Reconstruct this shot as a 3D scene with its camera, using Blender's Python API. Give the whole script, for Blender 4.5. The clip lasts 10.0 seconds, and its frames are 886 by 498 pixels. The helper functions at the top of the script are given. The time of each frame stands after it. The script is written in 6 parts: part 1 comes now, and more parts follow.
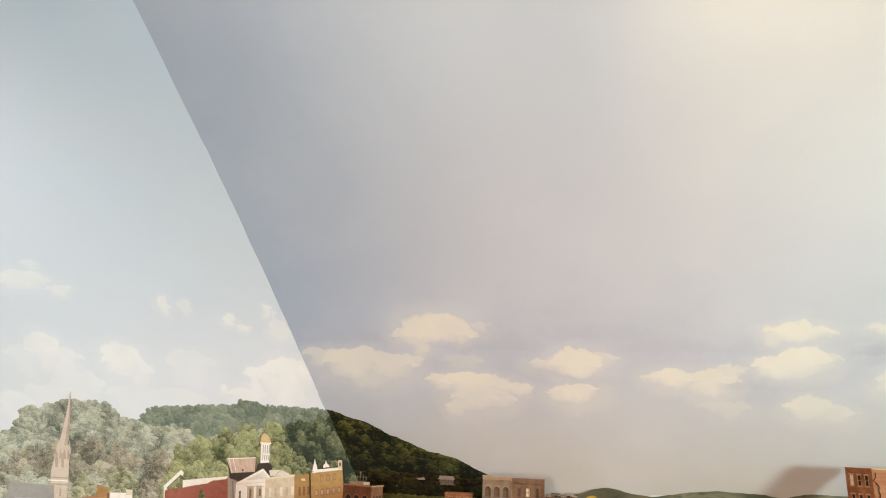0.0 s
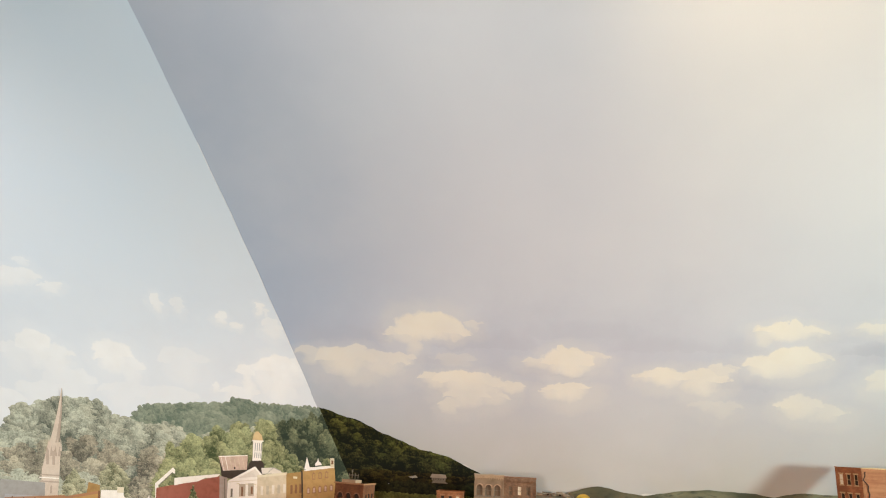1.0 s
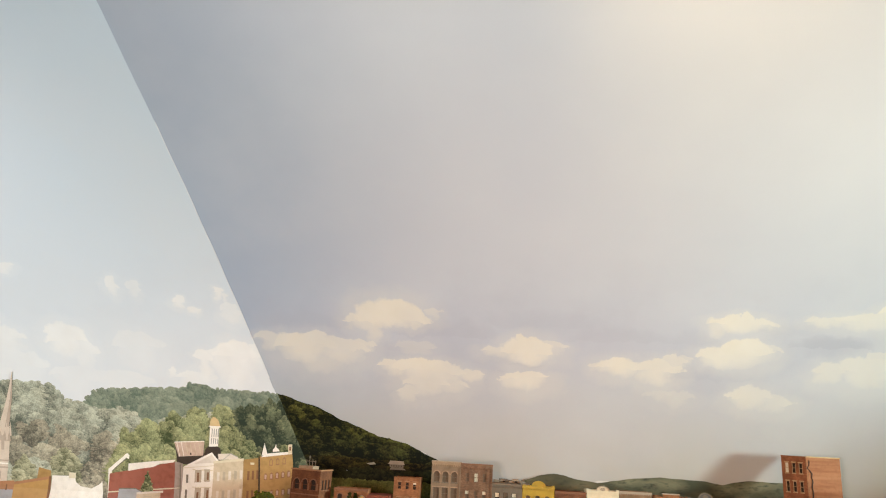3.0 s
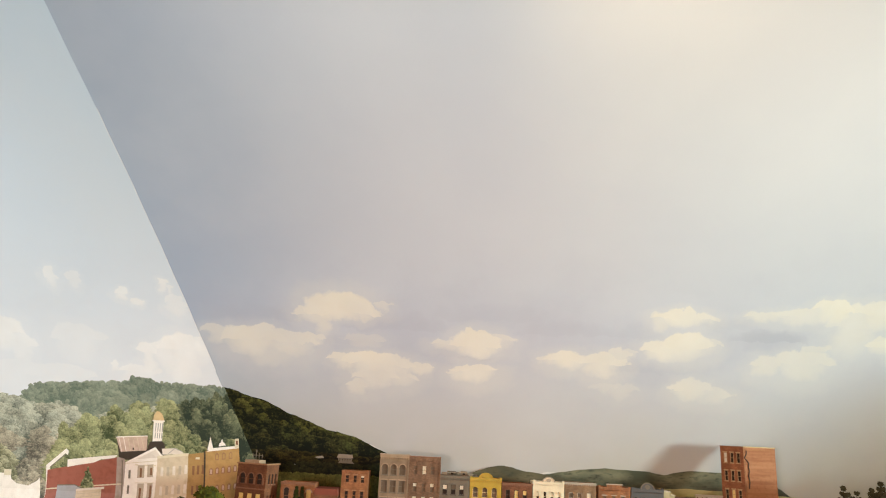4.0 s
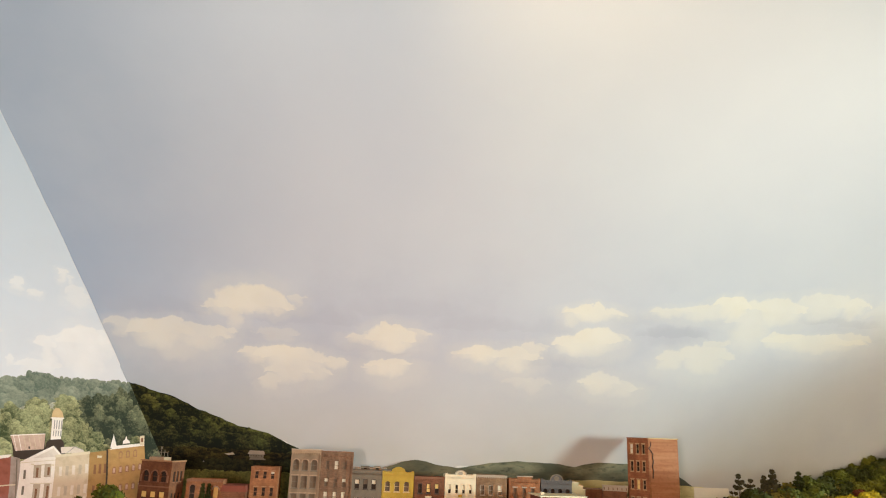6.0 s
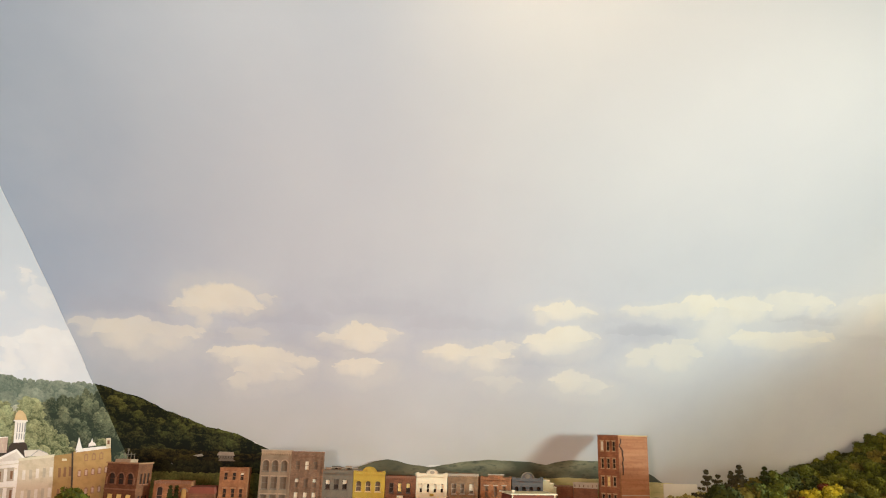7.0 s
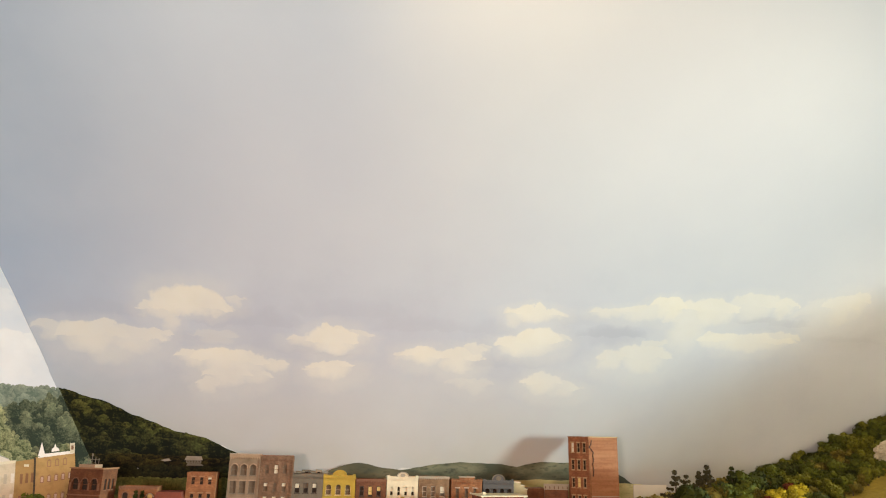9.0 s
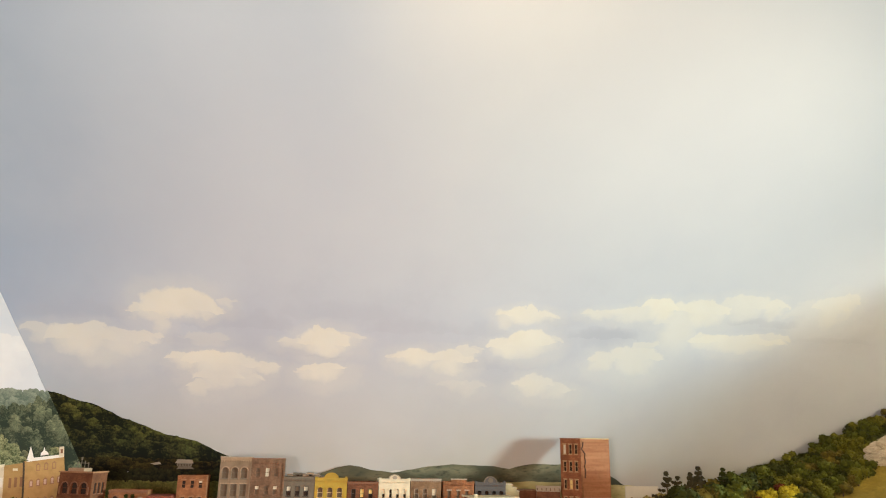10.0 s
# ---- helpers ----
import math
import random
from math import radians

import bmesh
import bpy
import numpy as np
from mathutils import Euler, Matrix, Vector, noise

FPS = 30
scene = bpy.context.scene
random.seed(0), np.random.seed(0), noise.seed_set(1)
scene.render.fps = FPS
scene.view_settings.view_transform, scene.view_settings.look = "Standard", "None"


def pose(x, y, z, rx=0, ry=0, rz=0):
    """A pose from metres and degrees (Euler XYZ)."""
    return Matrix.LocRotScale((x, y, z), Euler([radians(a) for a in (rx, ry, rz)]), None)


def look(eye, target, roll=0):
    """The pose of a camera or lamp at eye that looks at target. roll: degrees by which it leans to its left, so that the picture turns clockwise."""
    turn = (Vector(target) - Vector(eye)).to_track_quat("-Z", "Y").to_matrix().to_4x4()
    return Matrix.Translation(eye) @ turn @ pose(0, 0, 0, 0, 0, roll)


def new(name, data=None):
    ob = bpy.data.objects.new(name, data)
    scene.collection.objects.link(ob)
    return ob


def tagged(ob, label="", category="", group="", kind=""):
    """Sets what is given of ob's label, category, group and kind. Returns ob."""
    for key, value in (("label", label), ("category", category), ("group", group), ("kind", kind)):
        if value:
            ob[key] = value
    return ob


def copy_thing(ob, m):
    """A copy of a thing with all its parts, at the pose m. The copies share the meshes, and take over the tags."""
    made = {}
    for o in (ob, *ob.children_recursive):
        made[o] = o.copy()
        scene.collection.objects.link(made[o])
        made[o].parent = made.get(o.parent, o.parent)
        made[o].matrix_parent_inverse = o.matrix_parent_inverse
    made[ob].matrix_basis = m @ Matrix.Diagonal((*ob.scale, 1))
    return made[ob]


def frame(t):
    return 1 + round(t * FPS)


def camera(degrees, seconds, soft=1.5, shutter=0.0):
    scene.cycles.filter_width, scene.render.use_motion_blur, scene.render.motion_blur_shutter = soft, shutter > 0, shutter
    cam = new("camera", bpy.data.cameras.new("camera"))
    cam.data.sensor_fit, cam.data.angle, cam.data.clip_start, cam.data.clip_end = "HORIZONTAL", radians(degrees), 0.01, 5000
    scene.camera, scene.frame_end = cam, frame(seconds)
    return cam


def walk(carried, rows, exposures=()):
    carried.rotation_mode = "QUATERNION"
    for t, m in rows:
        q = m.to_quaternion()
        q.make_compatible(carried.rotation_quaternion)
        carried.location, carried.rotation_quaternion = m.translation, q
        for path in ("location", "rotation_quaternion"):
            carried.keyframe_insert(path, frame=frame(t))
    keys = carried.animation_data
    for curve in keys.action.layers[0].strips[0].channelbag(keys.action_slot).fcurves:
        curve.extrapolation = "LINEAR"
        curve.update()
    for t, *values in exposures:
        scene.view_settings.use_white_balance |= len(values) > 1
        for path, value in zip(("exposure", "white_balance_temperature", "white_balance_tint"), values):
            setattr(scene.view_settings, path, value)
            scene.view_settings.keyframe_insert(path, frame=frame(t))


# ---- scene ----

# ================= camera =================
cam = camera(66.3, 10.0, soft=1.1)
# seconds, x, y, z, yaw to the left, pitch up, roll
ROWS = [
    (0.0, 0.0, 0.0, 0.205, 7.27, 15.59, 2.53),
    (0.5, 0.0022, 0.0, 0.2044, 7.04, 15.58, 2.58),
    (1.0, 0.0045, 0.0, 0.2037, 6.83, 15.53, 2.7),
    (1.5, 0.0075, 0.0, 0.2029, 6.54, 15.42, 2.9),
    (2.0, 0.0105, 0.0, 0.2021, 6.14, 15.2, 3.04),
    (2.5, 0.0145, 0.0, 0.2009, 5.37, 15.01, 3.15),
    (4.0, 0.036, 0.0, 0.1949, 0.32, 14.63, 2.77),
    (4.5, 0.05, 0.0, 0.191, -1.47, 14.71, 2.69),
    (5.0, 0.0625, 0.0, 0.1875, -2.93, 14.84, 2.63),
    (5.5, 0.073, 0.0, 0.1846, -4.12, 14.88, 2.48),
    (7.0, 0.0965, 0.0, 0.178, -7.22, 15.07, 1.67),
    (7.5, 0.1015, 0.0, 0.1766, -7.91, 15.18, 1.5),
    (8.0, 0.105, 0.0, 0.1756, -8.39, 15.27, 1.42),
    (8.5, 0.108, 0.0, 0.1748, -8.79, 15.37, 1.39),
    (9.0, 0.11, 0.0, 0.1742, -9.21, 15.46, 1.28),
    (9.5, 0.112, 0.0, 0.1736, -9.54, 15.6, 1.16),
    (10.0, 0.1135, 0.0, 0.1732, -9.8, 15.68, 1.06),
]


def aim(x, y, z, yaw, pitch, roll):
    a, b = radians(yaw), radians(pitch)
    ahead = Vector((-math.sin(a) * math.cos(b), math.cos(a) * math.cos(b), math.sin(b)))
    return look((x, y, z), Vector((x, y, z)) + ahead, roll)


walk(cam, [(r[0], aim(*r[1:])) for r in ROWS])

# ================= light =================
G = -0.03          # level of the model town's ground; the room's floor lies a metre below
scene.view_settings.exposure = -0.07
world = bpy.data.worlds.new("room_air")
scene.world = world
world.use_nodes = True
world.node_tree.nodes["Background"].inputs[0].default_value = (0.9, 0.95, 1.0, 1)
world.node_tree.nodes["Background"].inputs[1].default_value = 0.02


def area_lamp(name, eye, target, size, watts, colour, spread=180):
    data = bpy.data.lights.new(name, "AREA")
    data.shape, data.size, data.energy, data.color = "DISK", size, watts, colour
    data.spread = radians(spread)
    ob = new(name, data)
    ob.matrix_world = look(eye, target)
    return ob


def spot_lamp(name, eye, target, watts, colour, degrees, blend, radius):
    data = bpy.data.lights.new(name, "SPOT")
    data.energy, data.color, data.spot_size, data.spot_blend, data.shadow_soft_size = watts, colour, radians(degrees), blend, radius
    ob = new(name, data)
    ob.matrix_world = look(eye, target)
    return ob


# Unseen room lamp, assumed behind the viewer for general fill
area_lamp("ceiling_lamp", (-0.9, -1.0, 1.35), (-0.1, 1.2, 0.4), 0.8, 8.3, (1.0, 0.588, 0.329))
# Added low fill behind the viewer; no such lamp is known
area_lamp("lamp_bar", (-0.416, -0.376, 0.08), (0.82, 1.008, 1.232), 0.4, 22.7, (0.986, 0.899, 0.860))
# Added warm fill for the right of the sky, placed by fit
spot_lamp("warm_track_spot", (1.018, 0.448, 0.386), (0.894, 1.912, 0.728), 12.1, (1.0, 0.893, 0.68), 88.3, 1.0, 0.05)
# Added to warm the shops, standing in for bounced light
spot_lamp("warm_town_spot", (0.267, -0.174, 0.674), (0.02, 1.17, -0.02), 37.0, (1.0, 0.33, 0.095), 73.5, 1.0, 0.05)
# Added to warm the slope and lower right sky; source unseen
spot_lamp("warm_slope_spot", (1.77, 0.361, 0.652), (1.642, 1.924, 0.058), 53.0, (1.0, 0.85, 0.61), 66.3, 1.0, 0.10)
spot_lamp("side_spot", (3.80, 0.15, 0.25), (1.29, 0.618, 0.02), 1165.0, (0.785, 0.990, 1.0), 54.0, 1.0, 0.21)
# Unseen, added to brighten the mural
spot_lamp("mural_spot", (-1.846, -0.072, 0.405), (-1.528, 1.669, 0.524), 88.0, (1.0, 0.964, 0.964), 82.3, 0.9, 0.05)
spot_lamp("warm_upper_spot", (0.20, 0.323, 0.70), (0.66, 0.97, 0.90), 17.0, (1.0, 0.75, 0.41), 96.0, 1.0, 0.05)

# ================= materials =================


def nodes_of(name):
    m = bpy.data.materials.new(name)
    m.use_nodes = True
    return m, m.node_tree.nodes, m.node_tree.links, m.node_tree.nodes["Principled BSDF"]


def link(links, a, b):
    links.new(a, b)


def node(nodes, links, kind, ins=None, **props):
    n = nodes.new(kind)
    for k, v in props.items():
        if k == "operation":
            n.operation = v
        elif k == "data_type":
            n.data_type = v
        elif k == "interpolation_type":
            n.interpolation_type = v
        elif k == "blend_type":
            n.blend_type = v
    for i, v in (ins or {}).items():
        if isinstance(v, bpy.types.NodeSocket):
            links.new(v, n.inputs[i])
        else:
            n.inputs[i].default_value = v
    return n


def rgb(c, k=1.0):
    return (c[0] * k, c[1] * k, c[2] * k, 1)


def mixed(nodes, links, fac, a, b, blend="MIX"):
    n = nodes.new("ShaderNodeMix")
    n.data_type, n.blend_type = "RGBA", blend
    for i, v in ((0, fac), (6, a), (7, b)):
        if isinstance(v, bpy.types.NodeSocket):
            links.new(v, n.inputs[i])
        else:
            n.inputs[i].default_value = v
    return n.outputs[2]


def paint(name, colour, rough=0.7, scale=60, amount=0.25, bump=0.15, stain=0.2, island=0.0, metal=0.0, per_object=0.0):
    """Painted or cast surface: fine grain and larger stains over one base colour."""
    m, ns, ls, bsdf = nodes_of(name)
    tc = ns.new("ShaderNodeTexCoord")
    fine = node(ns, ls, "ShaderNodeTexNoise", {"Vector": tc.outputs["Object"], "Scale": scale * 6, "Detail": 5.0, "Roughness": 0.65})
    big = node(ns, ls, "ShaderNodeTexNoise", {"Vector": tc.outputs["Object"], "Scale": scale, "Detail": 3.0})
    c = mixed(ns, ls, fine.outputs["Fac"], rgb(colour, 1 - amount), rgb(colour, 1 + amount))
    dirt = node(ns, ls, "ShaderNodeMapRange", {"Value": big.outputs["Fac"], "From Min": 0.45, "From Max": 0.75})
    dirt2 = node(ns, ls, "ShaderNodeMath", {0: dirt.outputs[0], 1: stain}, operation="MULTIPLY")
    c = mixed(ns, ls, dirt2.outputs[0], c, rgb((colour[0] * 0.55, colour[1] * 0.5, colour[2] * 0.42)))
    if island or per_object:
        if per_object:
            src = ns.new("ShaderNodeObjectInfo").outputs["Random"]
        else:
            src = ns.new("ShaderNodeNewGeometry").outputs["Random Per Island"]
        k = island or per_object
        v = node(ns, ls, "ShaderNodeMapRange", {"Value": src, "To Min": 1 - k, "To Max": 1 + k})
        hsv = node(ns, ls, "ShaderNodeHueSaturation", {"Color": c, "Value": v.outputs[0]})
        c = hsv.outputs[0]
    ls.new(c, bsdf.inputs["Base Color"])
    bsdf.inputs["Roughness"].default_value = rough
    bsdf.inputs["Metallic"].default_value = metal
    bsdf.inputs["Specular IOR Level"].default_value = 0.3
    if bump:
        b = node(ns, ls, "ShaderNodeBump", {"Height": fine.outputs["Fac"], "Strength": bump, "Distance": 0.001})
        ls.new(b.outputs[0], bsdf.inputs["Normal"])
    return m


def brickwork(name, colour, mortar, size=0.0042, rough=0.75, vary=0.35):
    """Moulded scale brickwork with weathering."""
    m, ns, ls, bsdf = nodes_of(name)
    tc = ns.new("ShaderNodeTexCoord")
    sep = node(ns, ls, "ShaderNodeSeparateXYZ", {0: tc.outputs["Object"]})
    s = node(ns, ls, "ShaderNodeMath", {0: sep.outputs[0], 1: sep.outputs[1]}, operation="ADD")
    v = node(ns, ls, "ShaderNodeCombineXYZ", {0: s.outputs[0], 1: sep.outputs[2]})
    br = node(ns, ls, "ShaderNodeTexBrick", {"Vector": v.outputs[0], "Color1": rgb(colour, 1 - vary * 0.6), "Color2": rgb(colour, 1 + vary * 0.6),
                                             "Mortar": rgb(mortar), "Scale": 0.5 / size, "Mortar Size": 0.012, "Bias": 0.0})
    big = node(ns, ls, "ShaderNodeTexNoise", {"Vector": tc.outputs["Object"], "Scale": 45.0, "Detail": 4.0})
    grime = node(ns, ls, "ShaderNodeMapRange", {"Value": big.outputs["Fac"], "From Min": 0.36, "From Max": 0.68, "To Max": 0.85})
    c = mixed(ns, ls, grime.outputs[0], br.outputs["Color"], rgb((colour[0] * 0.5, colour[1] * 0.45, colour[2] * 0.42)))
    ls.new(c, bsdf.inputs["Base Color"])
    bsdf.inputs["Roughness"].default_value = rough
    bsdf.inputs["Specular IOR Level"].default_value = 0.25
    b = node(ns, ls, "ShaderNodeBump", {"Height": br.outputs["Fac"], "Strength": 0.25, "Distance": 0.0006})
    b.invert = True
    ls.new(b.outputs[0], bsdf.inputs["Normal"])
    return m


def cloud_group():
    """One painted cloud puff: crisp billowed top, base that fades away."""
    g = bpy.data.node_groups.new("cloud_puff", "ShaderNodeTree")
    for nm in ("X", "Z", "Centre X", "Centre Z", "Half Width", "Rise", "Drop", "Soft", "Crisp"):
        g.interface.new_socket(nm, in_out="INPUT", socket_type="NodeSocketFloat")
    g.interface.new_socket("Mask", in_out="OUTPUT", socket_type="NodeSocketFloat")
    ns, ls = g.nodes, g.links
    i, o = ns.new("NodeGroupInput"), ns.new("NodeGroupOutput")
    M = lambda op, a, b=0.0: node(ns, ls, "ShaderNodeMath", {0: a, 1: b}, operation=op).outputs[0]
    dx = M("DIVIDE", M("SUBTRACT", i.outputs[0], i.outputs[2]), i.outputs[4])
    dz = M("SUBTRACT", i.outputs[1], i.outputs[3])
    up = M("GREATER_THAN", dz, 0.0)
    down = M("SUBTRACT", 1.0, up)
    rz = M("ADD", M("MULTIPLY", up, i.outputs[5]), M("MULTIPLY", down, i.outputs[6]))
    dz = M("DIVIDE", dz, rz)
    r = M("SUBTRACT", 1.0, M("ADD", M("MULTIPLY", dx, dx), M("MULTIPLY", dz, dz)))
    width = M("ADD", M("MULTIPLY", up, i.outputs[8]), M("MULTIPLY", down, i.outputs[7]))
    k = node(ns, ls, "ShaderNodeMapRange", {"Value": r, "From Min": 0.0, "From Max": width}, interpolation_type="SMOOTHSTEP")
    halo = node(ns, ls, "ShaderNodeMapRange", {"Value": r, "From Min": -1.5, "From Max": 0.5, "To Max": 0.30}, interpolation_type="SMOOTHSTEP")
    ls.new(M("MAXIMUM", k.outputs[0], halo.outputs[0]), o.inputs[0])
    return g


PUFF = cloud_group()


def sky_paint(name, low, mid, high, cloud, puffs, rough, wobble=0.03, strength=0.9, side=None, gloss=0.2, blotch=0.28, dusk=()):
    """Sky colours by height with clouds painted on: puffs are (x, z, half width, rise, drop, weight)."""
    m, ns, ls, bsdf = nodes_of(name)
    tc = ns.new("ShaderNodeTexCoord")
    sep = node(ns, ls, "ShaderNodeSeparateXYZ", {0: tc.outputs["Object"]})
    ramp = ns.new("ShaderNodeValToRGB")
    z01 = node(ns, ls, "ShaderNodeMapRange", {"Value": sep.outputs[2], "From Min": 0.0, "From Max": 1.0})
    ls.new(z01.outputs[0], ramp.inputs[0])
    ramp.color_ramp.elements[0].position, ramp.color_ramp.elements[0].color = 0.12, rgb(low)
    ramp.color_ramp.elements[1].position, ramp.color_ramp.elements[1].color = 0.95, rgb(high)
    e = ramp.color_ramp.elements.new(0.40)
    e.color = rgb(mid)
    c = ramp.outputs[0]
    # Bluer paint at the left end, darkened further to offset mural lamp spill
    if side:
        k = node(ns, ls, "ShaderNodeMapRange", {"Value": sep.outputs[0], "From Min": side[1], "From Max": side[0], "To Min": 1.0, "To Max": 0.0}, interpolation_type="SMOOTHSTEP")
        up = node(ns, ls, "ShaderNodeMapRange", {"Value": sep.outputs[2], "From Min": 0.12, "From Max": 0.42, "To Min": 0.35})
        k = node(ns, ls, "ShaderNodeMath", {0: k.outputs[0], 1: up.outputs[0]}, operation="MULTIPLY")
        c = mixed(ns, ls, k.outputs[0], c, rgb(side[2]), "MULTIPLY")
    haze = node(ns, ls, "ShaderNodeTexNoise", {"Vector": tc.outputs["Object"], "Scale": 3.2, "Detail": 4.0, "Roughness": 0.55})
    hz = node(ns, ls, "ShaderNodeMapRange", {"Value": haze.outputs["Fac"], "From Min": 0.4, "From Max": 0.7, "To Max": 0.22})
    c = mixed(ns, ls, hz.outputs[0], c, rgb((0.66, 0.66, 0.66)))
    mott = node(ns, ls, "ShaderNodeTexNoise", {"Vector": tc.outputs["Object"], "Scale": 7.0, "Detail": 5.0, "Roughness": 0.6})
    mk = node(ns, ls, "ShaderNodeMapRange", {"Value": mott.outputs["Fac"], "From Min": 0.48, "From Max": 0.68, "To Max": blotch})
    below = node(ns, ls, "ShaderNodeMapRange", {"Value": sep.outputs[2], "From Min": 0.62, "From Max": 0.46})
    mk = node(ns, ls, "ShaderNodeMath", {0: mk.outputs[0], 1: below.outputs[0]}, operation="MULTIPLY")
    c = mixed(ns, ls, mk.outputs[0], c, rgb((0.40, 0.41, 0.47)))
    n1 = node(ns, ls, "ShaderNodeTexNoise", {"Vector": tc.outputs["Object"], "Scale": 22.0, "Detail": 5.0, "Roughness": 0.58})
    off = node(ns, ls, "ShaderNodeVectorMath", {0: n1.outputs["Color"], 1: (0.5, 0.5, 0.5)}, operation="SUBTRACT")
    off = node(ns, ls, "ShaderNodeVectorMath", {0: off.outputs[0], 1: (wobble * 2.6, wobble, wobble * 1.3)}, operation="MULTIPLY")
    pos = node(ns, ls, "ShaderNodeVectorMath", {0: tc.outputs["Object"], 1: off.outputs[0]}, operation="ADD")
    sp = node(ns, ls, "ShaderNodeSeparateXYZ", {0: pos.outputs[0]})

    def layer(spots, spread):
        """The strongest of many puffs, and of their faint halos."""
        total, across = None, sp.outputs[0]
        for x, z, w, up, dn, k in spots:
            n = ns.new("ShaderNodeGroup")
            n.node_tree = PUFF
            ls.new(across, n.inputs[0])
            ls.new(sp.outputs[2], n.inputs[1])
            for i, v in enumerate((x, z, w * spread, up * spread, dn * 1.75 * spread, spread, 0.36 if spread < 1.3 else 0.98)):
                n.inputs[i + 2].default_value = v
            out = node(ns, ls, "ShaderNodeMath", {0: n.outputs[0], 1: k}, operation="MULTIPLY").outputs[0]
            total = out if total is None else node(ns, ls, "ShaderNodeMath", {0: total, 1: out}, operation="MAXIMUM").outputs[0]
            across = node(ns, ls, "ShaderNodeMath", {0: total, 1: 1e-7, 2: sp.outputs[0]}, operation="MULTIPLY_ADD").outputs[0]
        return total

    if dusk:
        c = mixed(ns, ls, layer(dusk, 1.5), c, rgb((0.40, 0.41, 0.47)))
    total = layer(puffs, 1.1)
    n2 = node(ns, ls, "ShaderNodeTexNoise", {"Vector": tc.outputs["Object"], "Scale": 28.0, "Detail": 5.0})
    tone = mixed(ns, ls, n2.outputs["Fac"], rgb(cloud, 0.86), rgb(cloud, 1.1))
    patch = node(ns, ls, "ShaderNodeMapRange", {"Value": mott.outputs["Fac"], "From Min": 0.35, "From Max": 0.6, "To Min": 1.0, "To Max": 0.72})
    total = node(ns, ls, "ShaderNodeMath", {0: total, 1: patch.outputs[0]}, operation="MULTIPLY").outputs[0]
    fac = node(ns, ls, "ShaderNodeMath", {0: total, 1: strength}, operation="MULTIPLY")
    c = mixed(ns, ls, fac.outputs[0], c, tone)
    grain = node(ns, ls, "ShaderNodeTexNoise", {"Vector": tc.outputs["Object"], "Scale": 700.0, "Detail": 2.0})
    c = mixed(ns, ls, 0.05, c, grain.outputs["Color"], "OVERLAY")
    ls.new(c, bsdf.inputs["Base Color"])
    bsdf.inputs["Roughness"].default_value = rough
    bsdf.inputs["Specular IOR Level"].default_value = gloss
    b = node(ns, ls, "ShaderNodeBump", {"Height": grain.outputs["Fac"], "Strength": 0.05, "Distance": 0.001})
    ls.new(b.outputs[0], bsdf.inputs["Normal"])
    return m


RED = brickwork("red_brick", (0.185, 0.071, 0.031), (0.155, 0.066, 0.030))
DEEPRED = brickwork("deep_red_brick", (0.150, 0.056, 0.021), (0.130, 0.054, 0.022))
ORANGE = brickwork("orange_brick", (0.295, 0.120, 0.046), (0.250, 0.112, 0.046))
TOWER = brickwork("tower_brick", (0.285, 0.105, 0.045), (0.210, 0.085, 0.039))
BROWN = brickwork("brown_brick", (0.200, 0.110, 0.060), (0.170, 0.100, 0.057))
TANBR = brickwork("tan_brick", (0.240, 0.140, 0.070), (0.200, 0.128, 0.070))
STONE = paint("grey_stone", (0.225, 0.152, 0.092), 0.8, 60, 0.28, 0.3, 0.55)
STONETRIM = paint("stone_trim", (0.33, 0.225, 0.135), 0.8, 60, 0.25, 0.3, 0.45)
TOWERTRIM = paint("tower_window_trim", (0.40, 0.25, 0.12), 0.8, 60, 0.2, 0.1, 0.3)
COPING = paint("straw_coping", (0.50, 0.35, 0.17), 0.8, 60, 0.2, 0.2, 0.3)
TANTRIM = paint("tan_trim", (0.30, 0.155, 0.072), 0.8, 60, 0.2, 0.2, 0.4)
GREY = paint("grey_paint", (0.145, 0.112, 0.076), 0.75, 60, 0.25, 0.2, 0.5)
DARKGREY = paint("slate_grey_paint", (0.088, 0.078, 0.070), 0.7, 60, 0.2, 0.2, 0.2)
YELLOW = paint("yellow_paint", (0.40, 0.255, 0.028), 0.6, 50, 0.2, 0.15, 0.4)
WHITE = paint("cream_paint", (0.66, 0.56, 0.38), 0.6, 50, 0.1, 0.1, 0.32)
PALE = paint("pale_green_paint", (0.43, 0.355, 0.195), 0.7, 50, 0.12, 0.15, 0.2)
TRIM = paint("cream_trim", (0.347, 0.280, 0.201), 0.7, 60, 0.12, 0.1, 0.2)
RUST = paint("rust_trim", (0.201, 0.089, 0.045), 0.75, 60, 0.2, 0.1, 0.3)
ROOF = paint("tar_roof", (0.10, 0.085, 0.075), 0.9, 60, 0.3, 0.3, 0.3)
REDROOF = paint("red_oxide_roof", (0.180, 0.045, 0.024), 0.8, 60, 0.2, 0.2, 0.25)
DARKPANE = paint("dark_pane", (0.03, 0.020, 0.014), 0.5, 60, 0.2, 0.0, 0.0)
GREYPANE = paint("dusty_pane", (0.125, 0.086, 0.056), 0.6, 60, 0.25, 0.0, 0.1)
for pane_paint in (DARKPANE, GREYPANE):
    pane_paint.node_tree.nodes["Principled BSDF"].inputs["Specular IOR Level"].default_value = 0.08
SHADE = paint("white_window_shade", (0.58, 0.51, 0.37), 0.7, 60, 0.08, 0.0, 0.1)
